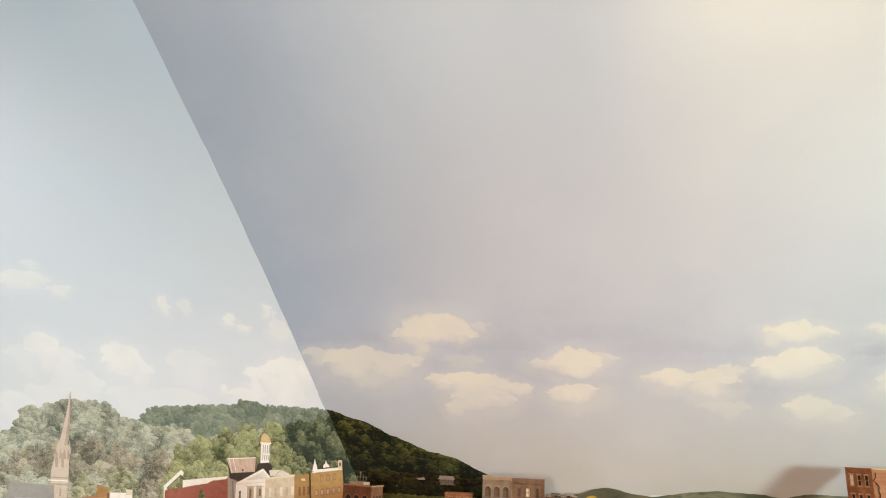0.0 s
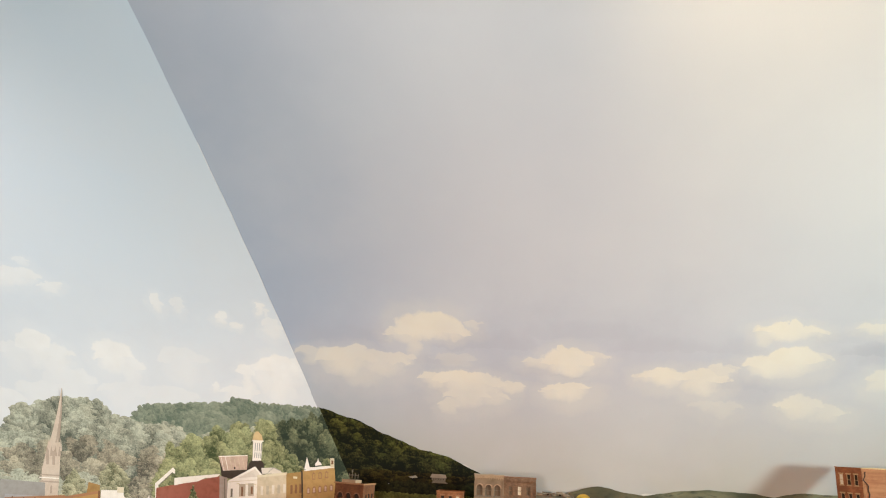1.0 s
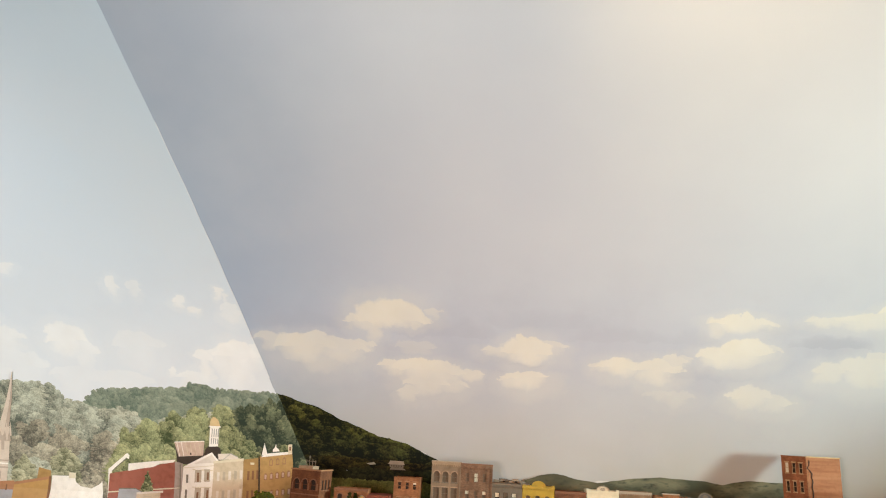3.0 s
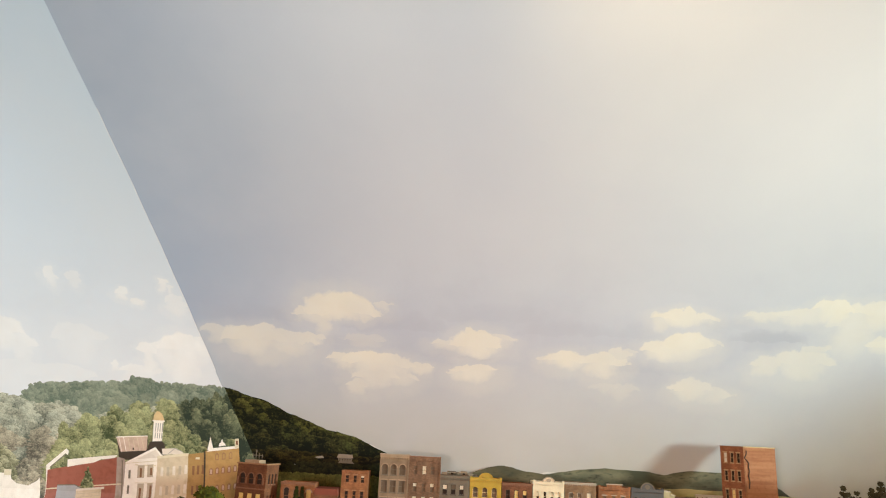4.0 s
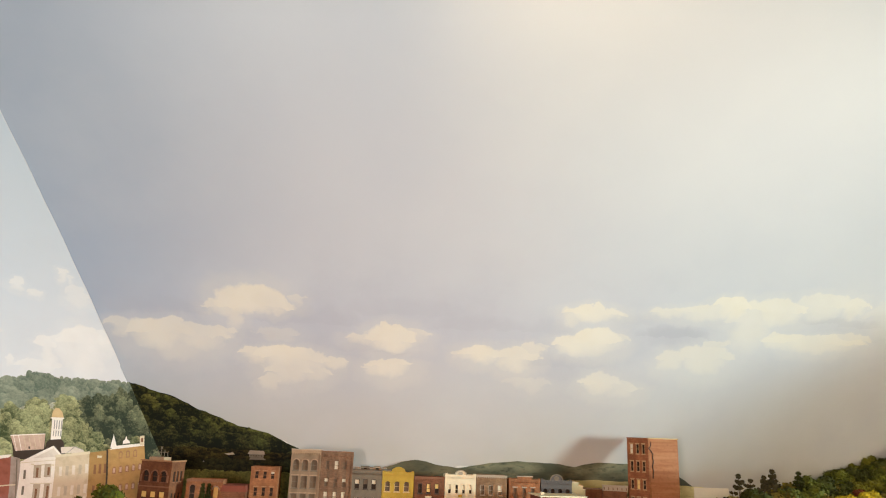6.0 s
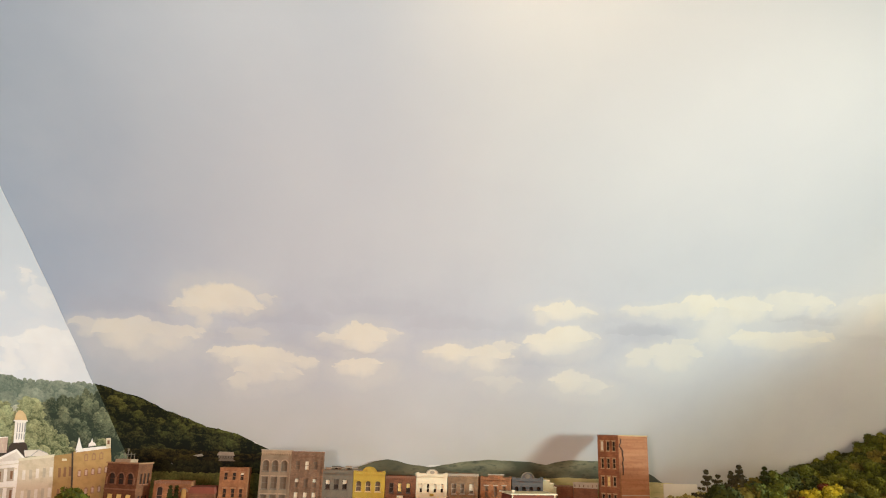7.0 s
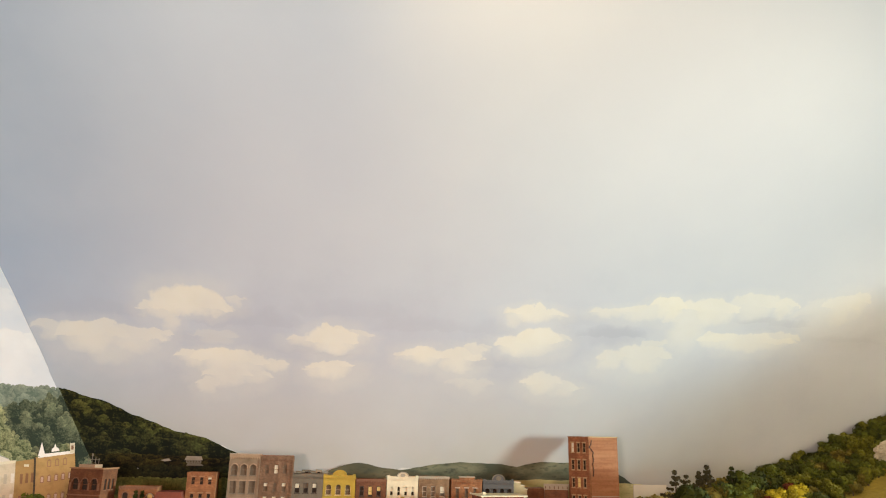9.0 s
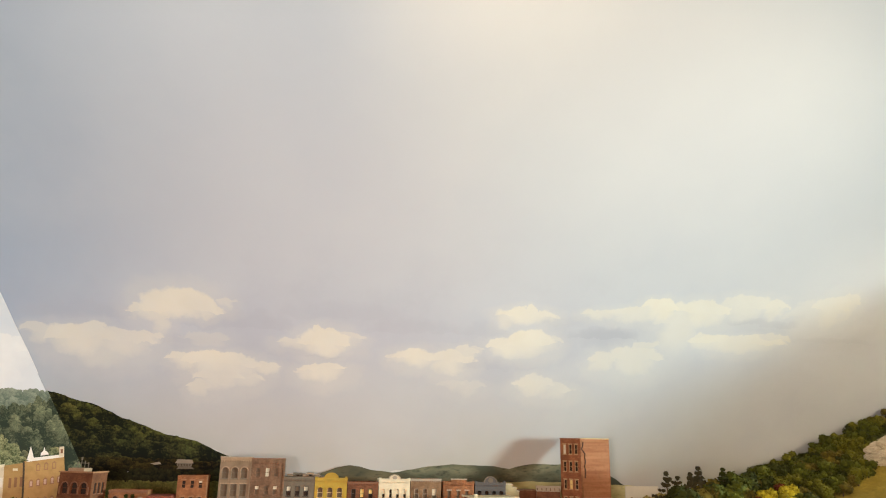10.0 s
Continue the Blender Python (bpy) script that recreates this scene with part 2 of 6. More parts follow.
# Amber blinds; in doorway and arcade the colour stands in for lit windows
AMBER = paint("amber_shade_and_glow", (0.680, 0.480, 0.160), 0.7, 60, 0.1, 0.0, 0.1)
DARKFRAME = paint("dark_sash", (0.055, 0.038, 0.026), 0.6, 60, 0.2, 0.0, 0.1)
CRACK = paint("dark_vine", (0.035, 0.022, 0.016), 0.9, 60, 0.2, 0.0, 0.0)
CARD = paint("white_card", (0.600, 0.540, 0.430), 0.8, 40, 0.05, 0.05, 0.1)
ROOM = paint("room_wall_paint", (0.55, 0.52, 0.48), 0.8, 8, 0.05, 0.05, 0.08)
CEIL = paint("ceiling_paint", (0.7, 0.69, 0.66), 0.85, 8, 0.04, 0.05, 0.06)
FLOOR = paint("floor_carpet", (0.16, 0.13, 0.11), 0.95, 20, 0.25, 0.3, 0.15)
EARTH = paint("scenic_earth", (0.22, 0.17, 0.09), 0.95, 30, 0.35, 0.6, 0.3)
MEADOW = paint("meadow_turf", (0.26, 0.18, 0.024), 0.95, 22, 0.45, 0.7, 0.6)
ROCK = paint("plaster_rock", (0.46, 0.37, 0.25), 0.9, 50, 0.3, 0.8, 0.35)
BARK = paint("twig_bark", (0.10, 0.065, 0.04), 0.9, 60, 0.3, 0.3, 0.2)


def leaves(name, colour):
    m = paint(name, colour, 0.85, 40, 0.3, 0.0, 0.15, island=0.42)
    m.node_tree.nodes["Principled BSDF"].inputs["Specular IOR Level"].default_value = 0.15
    return m


GREENS = [leaves("dark_green_foam", (0.034, 0.036, 0.005)), leaves("olive_foam", (0.100, 0.090, 0.008)), leaves("mid_green_foam", (0.064, 0.066, 0.006)),
          leaves("brown_green_foam", (0.100, 0.072, 0.010))]
GOLD = leaves("golden_foam", (0.33, 0.24, 0.010))
SCARLET = leaves("scarlet_foam", (0.13, 0.030, 0.008))
PINE = leaves("pine_foam", (0.050, 0.038, 0.015))


def streaked(name, a, b, c):
    """Plastered wall with long level streaks."""
    m, ns, ls, bsdf = nodes_of(name)
    tc = ns.new("ShaderNodeTexCoord")
    mp = node(ns, ls, "ShaderNodeMapping", {0: tc.outputs["Object"]})
    mp.inputs["Scale"].default_value = (6, 6, 75)
    n1 = node(ns, ls, "ShaderNodeTexNoise", {"Vector": mp.outputs[0], "Scale": 1.6, "Detail": 5.0, "Roughness": 0.6})
    k = node(ns, ls, "ShaderNodeMapRange", {"Value": n1.outputs["Fac"], "From Min": 0.35, "From Max": 0.65})
    col = mixed(ns, ls, k.outputs[0], rgb(a), rgb(b))
    n2 = node(ns, ls, "ShaderNodeTexNoise", {"Vector": tc.outputs["Object"], "Scale": 160.0, "Detail": 4.0})
    k2 = node(ns, ls, "ShaderNodeMapRange", {"Value": n2.outputs["Fac"], "From Min": 0.5, "From Max": 0.8, "To Max": 0.5})
    col = mixed(ns, ls, k2.outputs[0], col, rgb(c))
    ls.new(col, bsdf.inputs["Base Color"])
    bsdf.inputs["Roughness"].default_value = 0.75
    bsdf.inputs["Specular IOR Level"].default_value = 0.25
    return m


TOWERSIDE = streaked("tower_side_wall", (0.255, 0.095, 0.036), (0.35, 0.150, 0.066), (0.20, 0.070, 0.027))

# ================= building tools =================


def part(name, bm, material, parent=None, label=""):
    me = bpy.data.meshes.new(name)
    bmesh.ops.recalc_face_normals(bm, faces=bm.faces)
    bm.to_mesh(me)
    bm.free()
    me.materials.append(material)
    ob = new(name, me)
    if parent:
        ob.parent = parent
    if label:
        tagged(ob, label)
    return ob


def thing(name, x, y, z, label, category, group="", turn=0.0, kind=""):
    e = new(name)
    e.empty_display_size = 0.02
    e.matrix_world = pose(x, y, z, 0, 0, turn)
    return tagged(e, label, category, group, kind)


def box(bm, x0, x1, y0, y1, z0, z1):
    v = [bm.verts.new(p) for p in ((x0, y0, z0), (x1, y0, z0), (x1, y1, z0), (x0, y1, z0), (x0, y0, z1), (x1, y0, z1), (x1, y1, z1), (x0, y1, z1))]
    for f in ((0, 3, 2, 1), (4, 5, 6, 7), (0, 1, 5, 4), (1, 2, 6, 5), (2, 3, 7, 6), (3, 0, 4, 7)):
        bm.faces.new([v[i] for i in f])
    return bm


def block(*dims):
    return box(bmesh.new(), *dims)


def slab(bm, outline, y0, y1):
    """An outline in x, z made into a slab between y0 (front) and y1."""
    a = [bm.verts.new((x, y0, z)) for x, z in outline]
    b = [bm.verts.new((x, y1, z)) for x, z in outline]
    bm.faces.new(a)
    bm.faces.new(b[::-1])
    n = len(a)
    for i in range(n):
        bm.faces.new((a[i], b[i], b[(i + 1) % n], a[(i + 1) % n]))
    return bm


def arc(cx, cz, r, a0, a1, n=10, squash=1.0):
    return [(cx + r * math.cos(radians(a0 + (a1 - a0) * i / n)), cz + squash * r * math.sin(radians(a0 + (a1 - a0) * i / n))) for i in range(n + 1)]


def pierced(bm, x0, x1, z0, z1, y0, y1, holes):
    """A wall in the x, z plane with real openings (x0, x1, z0, z1, arched)."""
    xs = sorted({x0, x1, *(h[0] for h in holes), *(h[1] for h in holes)})
    zs = sorted({z0, z1, *(h[2] for h in holes), *(h[3] for h in holes)})
    nx, nz = len(xs) - 1, len(zs) - 1

    def solid(i, k):
        if not (0 <= i < nx and 0 <= k < nz):
            return False
        mx, mz = (xs[i] + xs[i + 1]) / 2, (zs[k] + zs[k + 1]) / 2
        return not any(h[0] < mx < h[1] and h[2] < mz < h[3] for h in holes)

    vs = {}

    def at(i, k, y):
        if (i, k, y) not in vs:
            vs[i, k, y] = bm.verts.new((xs[i], y, zs[k]))
        return vs[i, k, y]

    for i in range(nx):
        for k in range(nz):
            if not solid(i, k):
                continue
            for y in (y0, y1):
                bm.faces.new((at(i, k, y), at(i + 1, k, y), at(i + 1, k + 1, y), at(i, k + 1, y)))
            for di, dk, a, b in ((-1, 0, (0, 0), (0, 1)), (1, 0, (1, 0), (1, 1)), (0, -1, (0, 0), (1, 0)), (0, 1, (0, 1), (1, 1))):
                if not solid(i + di, k + dk):
                    bm.faces.new((at(i + a[0], k + a[1], y0), at(i + b[0], k + b[1], y0), at(i + b[0], k + b[1], y1), at(i + a[0], k + a[1], y1)))
    for h in holes:
        if h[4]:
            r = (h[1] - h[0]) / 2
            cx, cz = (h[0] + h[1]) / 2, h[3] - r
            slab(bm, [(h[1], h[3]), *arc(cx, cz, r, 0, 90, 6)], y0, y1)
            slab(bm, [(h[0], h[3]), *arc(cx, cz, r, 90, 180, 6)], y0, y1)
    bmesh.ops.remove_doubles(bm, verts=bm.verts, dist=0.00002)
    return bm


def window(parent, x, z0, z1, w, y, pane, arched=False, frame_mat=None, sill=True, hood=False, bars=True, shade=None):
    """A sash window in an opening: pane, frame with a meeting rail, sill and hood."""
    fm = frame_mat or TRIM
    b = bmesh.new()
    t = min(0.0011, w * 0.14)
    box(b, x - w / 2, x - w / 2 + t, y + 0.0008, y + 0.0022, z0, z1)
    box(b, x + w / 2 - t, x + w / 2, y + 0.0008, y + 0.0022, z0, z1)
    box(b, x - w / 2 + t, x + w / 2 - t, y + 0.0008, y + 0.0022, z0, z0 + t)
    if not arched:
        box(b, x - w / 2 + t, x + w / 2 - t, y + 0.0008, y + 0.0022, z1 - t, z1)
    if bars:
        box(b, x - w / 2 + t, x + w / 2 - t, y + 0.001, y + 0.002, (z0 + z1) / 2 - t * 0.4, (z0 + z1) / 2 + t * 0.4)
    win = part("window", b, fm, parent)
    part("pane", block(x - w / 2, x + w / 2, y + 0.0024, y + 0.0030, z0, z1), pane, win)
    if shade:
        part("window_shade", block(x - w / 2 + t, x + w / 2 - t, y + 0.0018, y + 0.0022, z0 + (z1 - z0) * shade[1], z1 - t), shade[0], win)
    if sill:
        part("window_sill", block(x - w * 0.62, x + w * 0.62, y - 0.0012, y + 0.001, z0 - 0.0016, z0 - 0.0001), fm, win)
    if hood:
        if arched:
            r = w / 2
            o = arc(x, z1 - r, r + 0.0022, 0, 180, 10) + arc(x, z1 - r, r + 0.0003, 180, 0, 10)
            part("window_hood", slab(bmesh.new(), o, y - 0.0012, y + 0.0005), hood, win)
        else:
            part("window_hood", block(x - w * 0.65, x + w * 0.65, y - 0.0014, y + 0.001, z1 + 0.0001, z1 + 0.0022), hood, win)
    return win


def facade_house(name, label, x0, x1, top, yf, depth, wall, rows, turn=0.0, trim=None, cornice=0.004, group="model town shops", category="model building",
                 side=None, roof=None, lift=0.004, frames=None):
    """A model shop: pierced front, side and rear walls, roof set below the parapet, cornice and windows. rows: (sill, head, width, [centres], arched, panes, hood)."""
    cx = (x0 + x1) / 2
    t = thing(name, cx, yf, G, label, category, group, turn)
    a, b, h = x0 - cx, x1 - cx, top - G
    holes = [(c - w / 2, c + w / 2, s - G, e - G, ar) for s, e, w, cs, ar, ps, hd in rows for c in cs]
    part("front_wall", pierced(bmesh.new(), a, b, 0, h, 0, 0.003, holes), wall, t)
    for nm, d in (("side_wall", (a, a + 0.003, 0.003, depth, 0, h)), ("side_wall", (b - 0.003, b, 0.003, depth, 0, h)),
                  ("rear_wall", (a + 0.003, b - 0.003, depth - 0.003, depth, 0, h))):
        part(nm, block(*d), side or wall, t)
    part("roof", block(a + 0.003, b - 0.003, 0.0032, depth - 0.003, h - lift - 0.002, h - lift), roof or ROOF, t)
    if cornice:
        bm = bmesh.new()
        box(bm, a - 0.0006, b + 0.0006, -0.0022, 0.0032, h - cornice * 0.45, h + 0.0008)
        box(bm, a - 0.0003, b + 0.0003, -0.0012, -0.0001, h - cornice, h - cornice * 0.5)
        n = max(4, int((b - a) / 0.005))
        for i in range(n):
            c = a + (i + 0.5) * (b - a) / n
            box(bm, c - 0.0007, c + 0.0007, -0.0018, -0.0001, h - cornice * 1.5, h - cornice)
        part("cornice", bm, trim or wall, t)
    for s, e, w, cs, ar, ps, hd in rows:
        for i, c in enumerate(cs):
            p = ps[i % len(ps)]
            sh = None
            if isinstance(p, tuple):
                p, sh = p[0], p[1:]
            window(t, c, s - G, e - G, w, 0, p, ar, frames or trim, True, hd, True, sh)
    return t


# ================= setting =================
X0, X1 = -2.3, 2.5


def wall_y(z):
    """The sky sheet leans ever further forward with height."""
    z = max(z, 0.0)
    return 1.76 - 0.15 * z - 0.9 * z * z


def sheet(x_of, us, zs, off, thick):
    """A curved sheet on the backdrop: x_of(u, z), with thickness to the rear."""
    bm = bmesh.new()
    for o in (off, off - thick):
        grid = [[bm.verts.new((x_of(u, z), wall_y(z) - o, z)) for u in us] for z in zs]
        for i in range(len(zs) - 1):
            for j in range(len(us) - 1):
                bm.faces.new((grid[i][j], grid[i][j + 1], grid[i + 1][j + 1], grid[i + 1][j]))
        if o == off:
            front = grid
    nz, nu = len(zs) - 1, len(us) - 1
    for i in range(nz):
        for j in (0, nu):
            bm.faces.new((front[i][j], front[i + 1][j], grid[i + 1][j], grid[i][j]))
    for j in range(nu):
        for i in (0, nz):
            bm.faces.new((front[i][j], front[i][j + 1], grid[i][j + 1], grid[i][j]))
    return bm


HIGH_WEST_CLOUDS = [
    (-0.200, 0.430, 0.088, 0.047, 0.010, 1.0), (-0.255, 0.426, 0.054, 0.019, 0.015, 0.8), (-0.239, 0.417, 0.031, 0.021, 0.029, 0.75), (-0.146, 0.430, 0.038, 0.029, 0.009, 0.9),
    (-0.100, 0.453, 0.018, 0.006, 0.013, 0.6), (-0.147, 0.381, 0.051, 0.018, 0.016, 0.35),
]
LONG_WEST_CLOUDS = [
    (-0.489, 0.379, 0.035, 0.019, 0.015, 0.7), (-0.404, 0.370, 0.085, 0.030, 0.027, 0.85), (-0.371, 0.385, 0.030, 0.020, 0.025, 0.85), (-0.322, 0.367, 0.074, 0.027, 0.023, 0.8),
    (-0.270, 0.379, 0.043, 0.009, 0.012, 0.75), (-0.371, 0.342, 0.086, 0.017, 0.023, 0.5),
]
LOW_WEST_CLOUDS = [
    (-0.197, 0.336, 0.044, 0.014, 0.015, 0.85), (-0.129, 0.331, 0.078, 0.023, 0.026, 0.95), (-0.085, 0.326, 0.063, 0.027, 0.022, 0.9), (-0.026, 0.326, 0.041, 0.012, 0.010, 0.8),
    (-0.002, 0.323, 0.020, 0.007, 0.006, 0.75), (-0.120, 0.297, 0.061, 0.031, 0.020, 0.8), (-0.165, 0.278, 0.028, 0.017, 0.015, 0.7), (-0.079, 0.299, 0.070, 0.012, 0.015, 0.6),
]
MIDDLE_CLOUDS = [
    (0.116, 0.376, 0.064, 0.035, 0.019, 1.0), (0.099, 0.397, 0.017, 0.017, 0.012, 0.95), (0.125, 0.399, 0.017, 0.016, 0.012, 0.95), (0.054, 0.379, 0.053, 0.010, 0.012, 0.75),
    (0.166, 0.392, 0.046, 0.012, 0.021, 0.65), (0.114, 0.326, 0.065, 0.012, 0.022, 0.85), (0.081, 0.319, 0.031, 0.015, 0.017, 0.7),
]
MIDDLE_EAST_CLOUDS = [
    (0.328, 0.354, 0.059, 0.024, 0.015, 0.9), (0.295, 0.355, 0.035, 0.014, 0.012, 0.7), (0.410, 0.353, 0.060, 0.024, 0.022, 0.95), (0.445, 0.371, 0.027, 0.018, 0.015, 0.8),
    (0.462, 0.380, 0.024, 0.007, 0.010, 0.6), (0.453, 0.298, 0.064, 0.013, 0.015, 0.3), (0.429, 0.301, 0.036, 0.011, 0.013, 0.35),
]
PAIR_CLOUDS = [
    (0.532, 0.451, 0.038, 0.016, 0.018, 0.55), (0.575, 0.452, 0.073, 0.019, 0.011, 0.8), (0.585, 0.465, 0.024, 0.012, 0.011, 0.8), (0.624, 0.454, 0.033, 0.009, 0.009, 0.6),
    (0.552, 0.386, 0.064, 0.024, 0.016, 0.9), (0.597, 0.395, 0.067, 0.031, 0.022, 0.95), (0.639, 0.401, 0.039, 0.019, 0.019, 0.65), (0.625, 0.303, 0.055, 0.027, 0.017, 0.65),
    (0.678, 0.295, 0.055, 0.017, 0.017, 0.5),
]
EAST_TOP_CLOUDS = [
    (0.752, 0.464, 0.050, 0.009, 0.009, 0.55), (0.838, 0.469, 0.084, 0.015, 0.014, 0.65), (0.880, 0.483, 0.039, 0.019, 0.020, 0.85), (0.908, 0.479, 0.034, 0.023, 0.021, 0.85),
    (1.007, 0.478, 0.083, 0.026, 0.026, 0.75), (0.958, 0.451, 0.069, 0.030, 0.051, 0.55), (1.109, 0.493, 0.075, 0.024, 0.023, 0.5), (1.192, 0.496, 0.035, 0.017, 0.021, 0.55),
]
EAST_LOW_CLOUDS = [
    (0.791, 0.365, 0.043, 0.024, 0.020, 0.6), (0.874, 0.373, 0.073, 0.029, 0.028, 0.65), (0.891, 0.400, 0.044, 0.015, 0.022, 0.55), (1.127, 0.416, 0.139, 0.022, 0.015, 0.75),
    (1.035, 0.418, 0.038, 0.018, 0.014, 0.65), (1.217, 0.426, 0.064, 0.016, 0.014, 0.55), (1.342, 0.498, 0.051, 0.033, 0.033, 0.5), (1.379, 0.512, 0.039, 0.022, 0.021, 0.45),
    (1.307, 0.478, 0.091, 0.037, 0.041, 0.28),
]
DUSKY_CLOUDS = [
    (-0.074, 0.402, 0.111, 0.035, 0.036, 0.45), (0.162, 0.430, 0.154, 0.033, 0.034, 0.3), (0.320, 0.408, 0.119, 0.030, 0.028, 0.4), (0.780, 0.414, 0.083, 0.024, 0.017, 0.75),
    (1.179, 0.456, 0.093, 0.015, 0.014, 0.6), (-0.160, 0.371, 0.074, 0.020, 0.018, 0.35), (0.040, 0.350, 0.049, 0.028, 0.029, 0.4), (-0.405, 0.411, 0.116, 0.028, 0.024, 0.4),
    (0.523, 0.337, 0.084, 0.027, 0.028, 0.45), (0.695, 0.436, 0.083, 0.025, 0.026, 0.3), (0.118, 0.348, 0.044, 0.006, 0.006, 0.6), (0.481, 0.409, 0.068, 0.025, 0.024, 0.35),
    (1.385, 0.427, 0.109, 0.012, 0.015, 0.35),
]
PUFFS = HIGH_WEST_CLOUDS + LONG_WEST_CLOUDS + LOW_WEST_CLOUDS + MIDDLE_CLOUDS + MIDDLE_EAST_CLOUDS + PAIR_CLOUDS + EAST_TOP_CLOUDS + EAST_LOW_CLOUDS
# Low tone darkened, mid lifted to balance the lamps; left tint offsets mural lamp
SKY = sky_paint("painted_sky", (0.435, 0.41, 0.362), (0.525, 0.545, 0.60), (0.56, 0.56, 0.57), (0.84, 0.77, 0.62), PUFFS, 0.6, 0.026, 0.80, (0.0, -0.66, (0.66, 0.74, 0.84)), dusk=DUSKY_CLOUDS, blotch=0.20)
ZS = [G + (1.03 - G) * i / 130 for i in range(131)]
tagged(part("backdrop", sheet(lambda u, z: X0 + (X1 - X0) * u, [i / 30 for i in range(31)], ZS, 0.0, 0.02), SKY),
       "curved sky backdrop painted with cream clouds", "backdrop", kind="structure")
tagged(part("ground", block(X0, X1, 0.55, 1.9, -1.0, G), EARTH), "scenic earth-coloured top of the layout bench", "ground", kind="structure")
tagged(part("floor", block(-3.0, 4.4, -2.4, 2.2, -1.06, -1.0), FLOOR), "dark carpeted room floor", "floor", kind="structure")
tagged(part("ceiling", block(-3.0, 4.4, -2.4, 2.2, 1.42, 1.5), CEIL), "plain pale room ceiling", "ceiling", kind="structure")
for nm, d in (("wall_north", (-3.1, 4.5, 2.2, 2.3, -1.06, 1.5)), ("wall_south", (-3.1, 4.5, -2.5, -2.4, -1.06, 1.5)),
              ("wall_west", (-3.1, -3.0, -2.4, 2.2, -1.06, 1.5)), ("wall_east", (4.4, 4.5, -2.4, 2.2, -1.06, 1.5))):
    tagged(part(nm, block(*d), ROOM), "plain painted room wall", "wall", kind="structure")
# Unseen board added to shade the lower right sky from side_spot
tagged(part("wall_partition", block(2.10, 2.12, 1.09, 1.755, G, 1.0), ROOM), "unseen board added to block the side spot", "wall", kind="structure")
# ================= photo mural and painted hills on the backdrop =================


def profile(knots):
    """Height along x through a few knots, eased."""
    def f(x):
        if x <= knots[0][0]:
            return knots[0][1]
        for (a, b), (c, d) in zip(knots, knots[1:]):
            if x <= c:
                t = (x - a) / (c - a)
                return b + (d - b) * (t * 0.6 + 0.4 * t * t * (3 - 2 * t))
        return knots[-1][1]
    return f


def mural_edge(z):
    """The cut edge of the mural, leaning left with height."""
    return -0.3618 -0.5415 * z +0.3001 * z * z -0.0739 * z ** 3


PRINTED_HIGH_CLOUDS = [
    (-1.185, 0.519, 0.076, 0.022, 0.013, 0.6), (-1.097, 0.505, 0.035, 0.011, 0.010, 0.6), (-1.138, 0.553, 0.023, 0.008, 0.011, 0.4), (-0.840, 0.476, 0.020, 0.019, 0.014, 0.65),
    (-0.794, 0.471, 0.017, 0.017, 0.013, 0.55), (-0.689, 0.450, 0.021, 0.011, 0.008, 0.75), (-0.657, 0.437, 0.018, 0.007, 0.007, 0.7), (-0.597, 0.471, 0.015, 0.011, 0.009, 0.85),
    (-0.577, 0.464, 0.012, 0.007, 0.009, 0.65), (-0.568, 0.434, 0.027, 0.020, 0.019, 0.6),
]
PRINTED_BANK_CLOUDS = [
    (-1.196, 0.375, 0.052, 0.042, 0.039, 0.75), (-1.151, 0.356, 0.061, 0.028, 0.048, 0.6), (-1.246, 0.365, 0.062, 0.026, 0.040, 0.5), (-1.130, 0.294, 0.078, 0.040, 0.038, 0.45),
    (-0.991, 0.357, 0.060, 0.039, 0.029, 0.8), (-0.952, 0.335, 0.039, 0.028, 0.037, 0.6), (-0.815, 0.352, 0.067, 0.035, 0.041, 0.35), (-1.314, 0.246, 0.067, 0.031, 0.057, 0.6),
    (-1.213, 0.273, 0.079, 0.027, 0.042, 0.5), (-0.877, 0.265, 0.090, 0.033, 0.041, 0.4), (-0.981, 0.275, 0.076, 0.027, 0.041, 0.4),
]
PRINTED_EDGE_CLOUDS = [
    (-0.652, 0.327, 0.029, 0.023, 0.039, 0.9), (-0.568, 0.340, 0.062, 0.035, 0.057, 0.95), (-0.608, 0.339, 0.037, 0.025, 0.039, 0.8), (-0.528, 0.354, 0.036, 0.015, 0.038, 0.85),
    (-0.740, 0.303, 0.012, 0.010, 0.013, 0.6), (-0.681, 0.285, 0.058, 0.018, 0.032, 0.6),
]
L_PUFFS = PRINTED_HIGH_CLOUDS + PRINTED_BANK_CLOUDS + PRINTED_EDGE_CLOUDS
PHOTOSKY = sky_paint("photo_print_sky", (0.72, 0.74, 0.76), (0.68, 0.73, 0.78), (0.50, 0.60, 0.68), (0.90, 0.885, 0.845), L_PUFFS, 0.35, 0.026, 0.95, gloss=0.45, blotch=0.06)


def inks_white():
    return paint("bare_paper_edge", (0.86, 0.85, 0.83), 0.5, 70, 0.06, 0.0, 0.1)


mural = thing("photo_mural", -1.2, wall_y(0.0), G, "printed photo mural of a hillside town under white clouds", "photo mural")


def on_mural(ob):
    ob.parent = mural
    ob.matrix_parent_inverse = mural.matrix_world.inverted()
    return ob


bpy.context.view_layer.update()
ZM = [G + (1.03 - G) * i / 130 for i in range(131)]
on_mural(part("printed_sky", sheet(lambda u, z: -2.25 + (mural_edge(z) + 0.0005 * math.sin(z * 61) + 2.25) * u, [i / 24 for i in range(25)], ZM, 0.0036, 0.0009), PHOTOSKY, None, "pale blue printed sky"))

